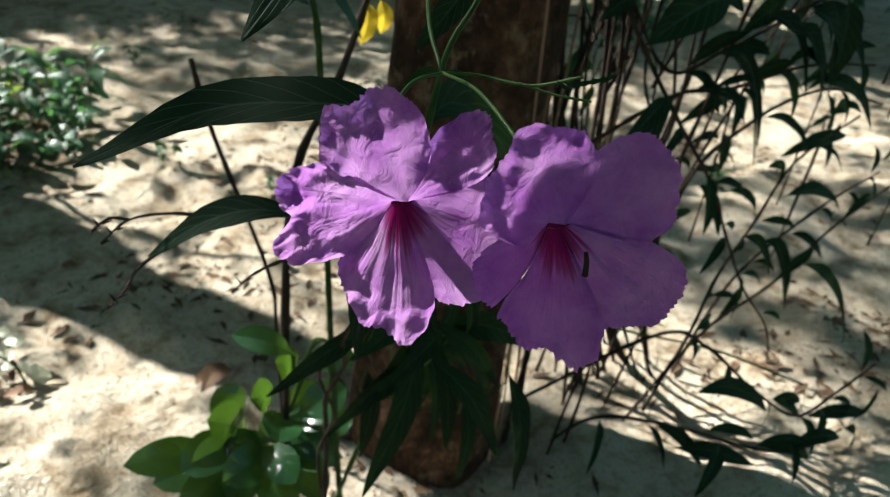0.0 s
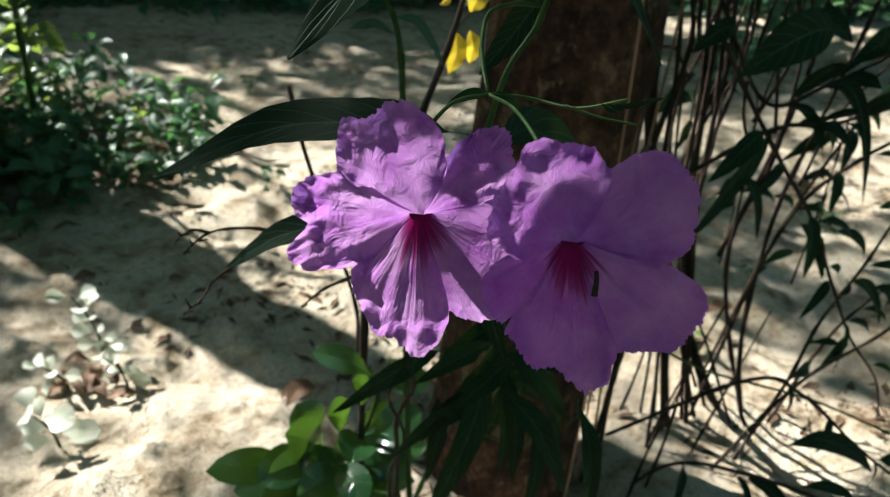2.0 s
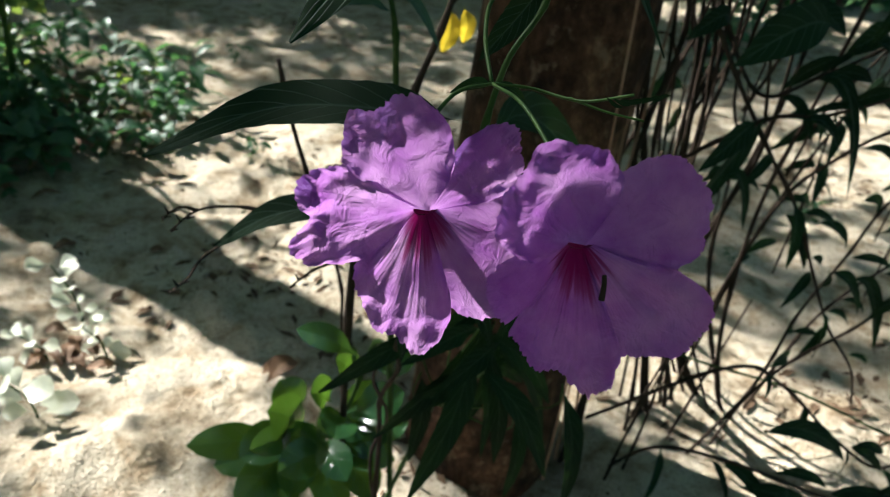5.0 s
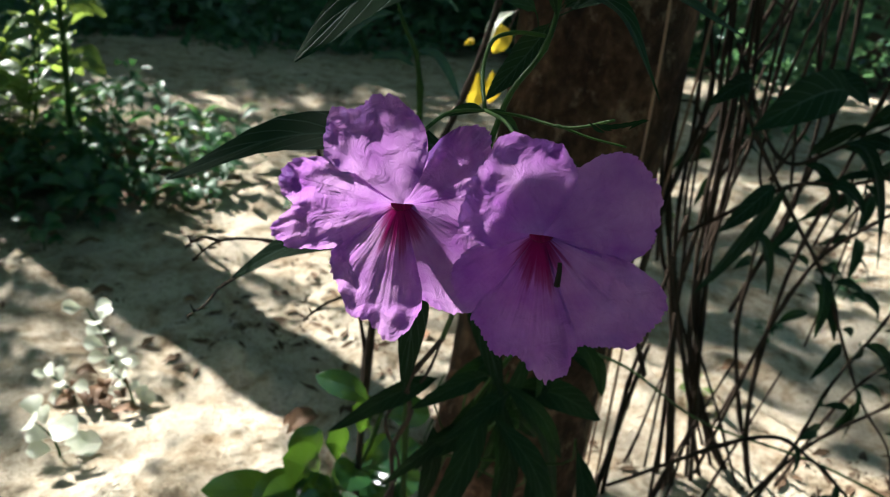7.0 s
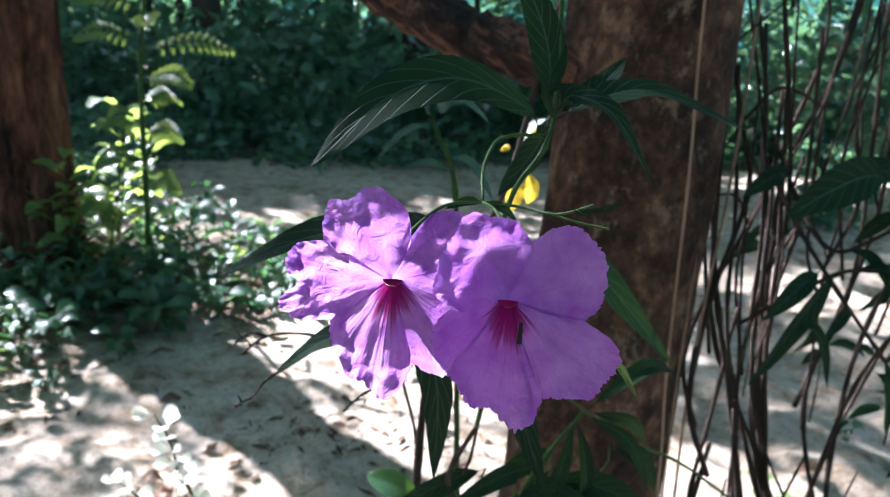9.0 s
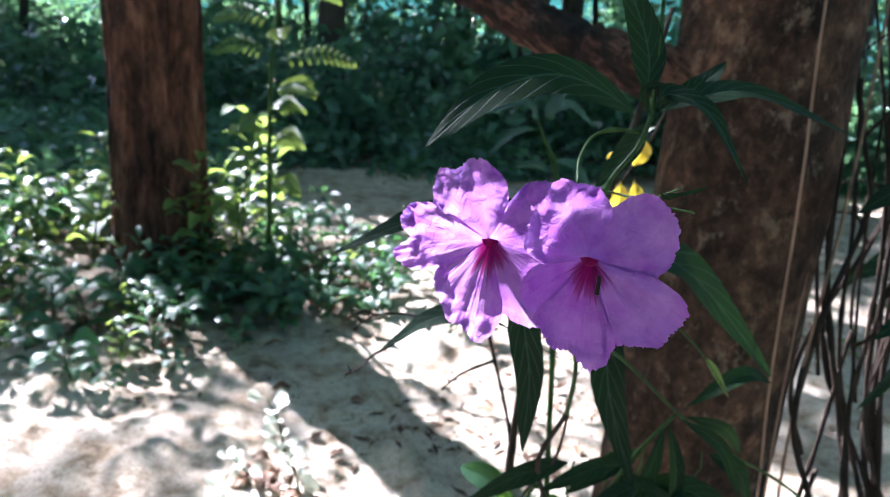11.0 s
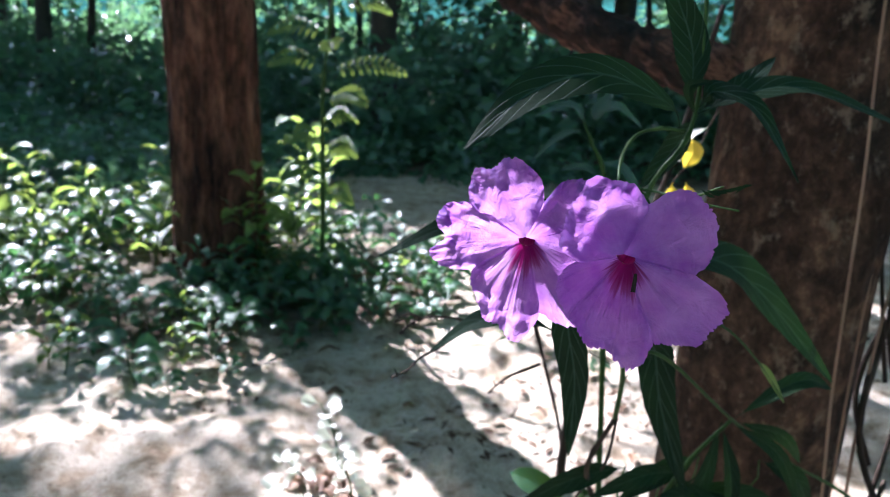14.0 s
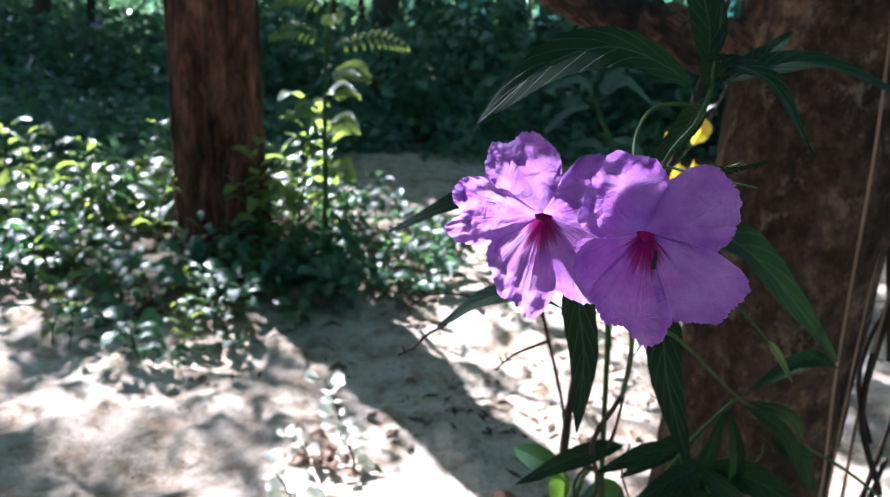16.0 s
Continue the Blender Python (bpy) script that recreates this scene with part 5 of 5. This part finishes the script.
NARROW = [((0.505, 0.56, 0.448), (0.420, 0.55, 0.335), 0.006, 0.024), ((0.420, 0.54, 0.485), (0.540, 0.56, 0.538), 0.016, 0.032), ((0.458, 0.55, 0.388), (0.508, 0.55, 0.328), 0.024, 0.012), ((0.515, 0.56, 0.438), (0.592, 0.56, 0.416), 0.014, 0.015),
          ((0.552, 0.56, 0.482), (0.650, 0.56, 0.350), 0.022, 0.020), ((0.586, 0.58, 0.330), (0.655, 0.58, 0.250), 0.012, 0.015), ((0.652, 0.55, 0.265), (0.735, 0.55, 0.195), 0.016, 0.017), ((0.715, 0.56, 0.300), (0.862, 0.56, 0.258), 0.022, 0.021),
          ((0.700, 0.56, 0.352), (0.806, 0.56, 0.372), 0.012, 0.018), ((0.704, 0.56, 0.246), (0.812, 0.56, 0.122), 0.030, 0.020), ((0.660, 0.48, 0.268), (0.835, 0.48, 0.115), 0.026, 0.020), ((0.483, 0.437, 0.168), (0.640, 0.437, 0.095), 0.024, 0.021),
          ((0.640, 0.44, 0.110), (0.716, 0.437, 0.058), 0.008, 0.013), ((0.716, 0.437, 0.058), (0.826, 0.416, 0.048), 0.010, 0.018), ((0.556, 0.50, 0.520), (0.632, 0.50, 0.450), 0.012, 0.026), ((0.622, 0.50, 0.545), (0.640, 0.50, 0.460), 0.006, 0.028),
          ((0.51, 0.458, 0.070), (0.605, 0.41, 0.050), 0.010, 0.020), ((0.652, 0.416, 0.075), (0.628, 0.374, 0.045), 0.010, 0.018), ((0.56, 0.43, 0.085), (0.50, 0.40, 0.055), 0.012, 0.017), ((0.60, 0.42, 0.07), (0.70, 0.40, 0.03), 0.016, 0.018),
          ((0.46, 0.52, 0.09), (0.41, 0.47, 0.055), 0.012, 0.018), ((0.49, 0.47, 0.10), (0.56, 0.44, 0.035), 0.014, 0.017), ((0.66, 0.53, 0.45), (0.76, 0.51, 0.40), 0.020, 0.022), ((0.70, 0.52, 0.55), (0.79, 0.50, 0.48), 0.018, 0.026), ((0.61, 0.53, 0.53), (0.69, 0.50, 0.47), 0.014, 0.026),
          ((0.655, 0.57, 0.255), (0.615, 0.56, 0.215), 0.010, 0.012), ((0.72, 0.57, 0.168), (0.675, 0.56, 0.135), 0.010, 0.012), ((0.60, 0.57, 0.33), (0.655, 0.56, 0.31), 0.010, 0.012), ((0.535, 0.57, 0.40), (0.50, 0.56, 0.37), 0.008, 0.011),
          ((0.477, 0.5, 0.538), (0.378, 0.49, 0.507), 0.012, 0.034), ((0.518, 0.5, 0.527), (0.595, 0.49, 0.452), 0.018, 0.028), ((0.495, 0.52, 0.491), (0.578, 0.51, 0.394), 0.03, 0.017), ((0.496, 0.52, 0.452), (0.546, 0.51, 0.425), 0.012, 0.013), ((0.545, 0.48, 0.533), (0.593, 0.47, 0.482), 0.014, 0.03), ((0.526, 0.54, 0.484), (0.581, 0.53, 0.483), 0.008, 0.014), ((0.487, 0.56, 0.533), (0.551, 0.55, 0.519), 0.01, 0.022), ((0.576, 0.5, 0.494), (0.618, 0.49, 0.454), 0.01, 0.024), ((0.429, 0.5, 0.462), (0.374, 0.49, 0.423), 0.006, 0.017), ((0.645, 0.58, 0.518), (0.583, 0.57, 0.496), 0.008, 0.024), ((0.449, 0.58, 0.524), (0.396, 0.57, 0.507), 0.01, 0.018)]
for k, (p, q, arch, wd) in enumerate(NARROW):
    lance(p, q, arch, wd, 70 + k)
# pairs of drooping leaves at the nodes of the branches
for i, ctrl in enumerate(ARCHES):
    pts = curve_points(ctrl, 60)
    for k in range(16 + 4 * (i % 3), 61, 8):
        for sgn in (-1, 1):
            if r.random() < 0.50:
                continue
            ln = r.uniform(0.035, 0.075)
            d = (pts[min(k + 2, 60)] - pts[k - 2]).normalized()
            side = d.cross(Vector((0.1, -1, 0.2))).normalized() * sgn
            q = pts[k] + (side * 0.75 + d * 0.65 + Vector((0, r.uniform(-0.5, 0.3), -0.45))).normalized() * ln
            lance(pts[k], q, ln * r.uniform(0.10, 0.24), ln * r.uniform(0.17, 0.24), 110 + 7 * i + k)
# farther sprays behind, over the sand and towards the shrubs
for k in range(20):
    p = Vector((r.uniform(0.66, 1.25), r.uniform(0.62, 1.0), r.uniform(0.15, 0.80)))
    a = r.uniform(0, 6.283)
    stem([p + Vector((0.03, 0.03, -0.22)), p + Vector((0.02, 0.016, -0.08)), p, p + Vector((0.03 * math.cos(a), -0.01, 0.05))], 0.0017, 0.0008, TWIG, 10, 3, "stem", bush)
    for j in range(3):
        b_ = a + j * 2.2
        ln = r.uniform(0.05, 0.10)
        lance(p + Vector((0, 0, 0.02 * j)), p + Vector((math.cos(b_) * ln, math.sin(b_) * ln * 0.5, r.uniform(-0.07, 0.0) + 0.02 * j)), ln * 0.18, ln * r.uniform(0.18, 0.26), 300 + 3 * k + j)

# ---------------- fallen leaves and crumbs ----------------
def fallen(x, y, ln, wd, az, mat, label, tilt=0.012):
    t = thing("fallen_leaf", label, "leaf", "fallen leaves")
    z = ground_height(x, y) + 0.004
    d = Vector((math.cos(az), math.sin(az), 0)) * ln / 2
    p = Vector((x, y, z))
    b = bmesh.new()
    blade(b, [p - d, p + Vector((0, 0, tilt)), p + d + Vector((0, 0, tilt * 0.5))], wd, (0.1, -0.2, 1), 12, 3, 0.45, 0.25, 0.05, x * 9, 0.12)
    part("blade", b, mat, t)


fallen(0.813, 0.862, 0.055, 0.026, -0.1, LEAF_BROWN, "curled red-brown fallen leaf on sand")
fallen(0.101, 0.828, 0.055, 0.03, 0.5, LEAF_BROWN, "dark red-brown fallen leaf in the shade", 0.02)
fallen(-0.18, 1.195, 0.04, 0.02, 0.3, LEAF_BROWN, "crumpled dark fallen leaf on sand", 0.01)
r = random.Random(44)
for k in range(46):
    x, y = r.uniform(-1.0, 1.5), r.uniform(0.75, 3.4)
    fallen(x, y, r.uniform(0.02, 0.045), r.uniform(0.008, 0.018), r.uniform(0, 6), LEAF_BROWN, "small dry brown fallen leaf on sand", r.uniform(0.002, 0.01))
for k in range(90):
    a, d = r.uniform(0, 6.283), r.uniform(0.55, 1.1)
    x, y = -0.66 + 0.72 * d * math.cos(a), 1.80 + 0.5 * d * math.sin(a)
    if y < 1.95:
        fallen(x, y, r.uniform(0.03, 0.06), r.uniform(0.014, 0.028), r.uniform(0, 6), LEAF_BROWN, "dry brown fallen leaf among the weeds", r.uniform(0.006, 0.03))
for k in range(16):
    x, y = r.gauss(-0.15, 0.022), r.gauss(0.935, 0.02)
    fallen(x, y, r.uniform(0.025, 0.045), r.uniform(0.012, 0.02), r.uniform(0, 6), LEAF_BROWN, "curled brown fallen leaf beside a seedling", r.uniform(0.006, 0.02))
v, f = [], []
for k in range(42000):
    x, y = r.uniform(-1.5, 1.8), 0.4 + 3.6 * r.random() ** 1.5
    if noise.noise(Vector((x * 1.6, y * 1.6, 3))) + 0.5 * noise.noise(Vector((x * 6, y * 6, 1))) < r.uniform(-0.05, 0.55):
        continue
    z = ground_height(x, y) + 0.0015
    a, ln = r.uniform(0, 6.3), 0.002 + 0.02 * r.random() ** 3.4
    w = ln * r.uniform(0.12, 0.4)
    d, s = Vector((math.cos(a) * ln, math.sin(a) * ln, r.uniform(0, 0.002))), Vector((-math.sin(a) * w, math.cos(a) * w, r.uniform(-0.001, 0.002)))
    p = Vector((x, y, z))
    i = len(v)
    v += [tuple(p - d), tuple(p + s + Vector((0, 0, 0.002))), tuple(p + d), tuple(p - s + Vector((0, 0, 0.001)))]
    f += [(i, i + 1, i + 2), (i, i + 2, i + 3)]
CRUMB = bark_material("dry_litter", [(0.3, (0.04, 0.024, 0.016)), (0.6, (0.12, 0.075, 0.045)), (0.8, (0.26, 0.17, 0.1))], (1, 1, 1), 60.0, 0.2)
tagged(quick("litter", v, f, CRUMB), "crumbs of dry leaf and twig scattered on sand", "litter", kind="stuff")
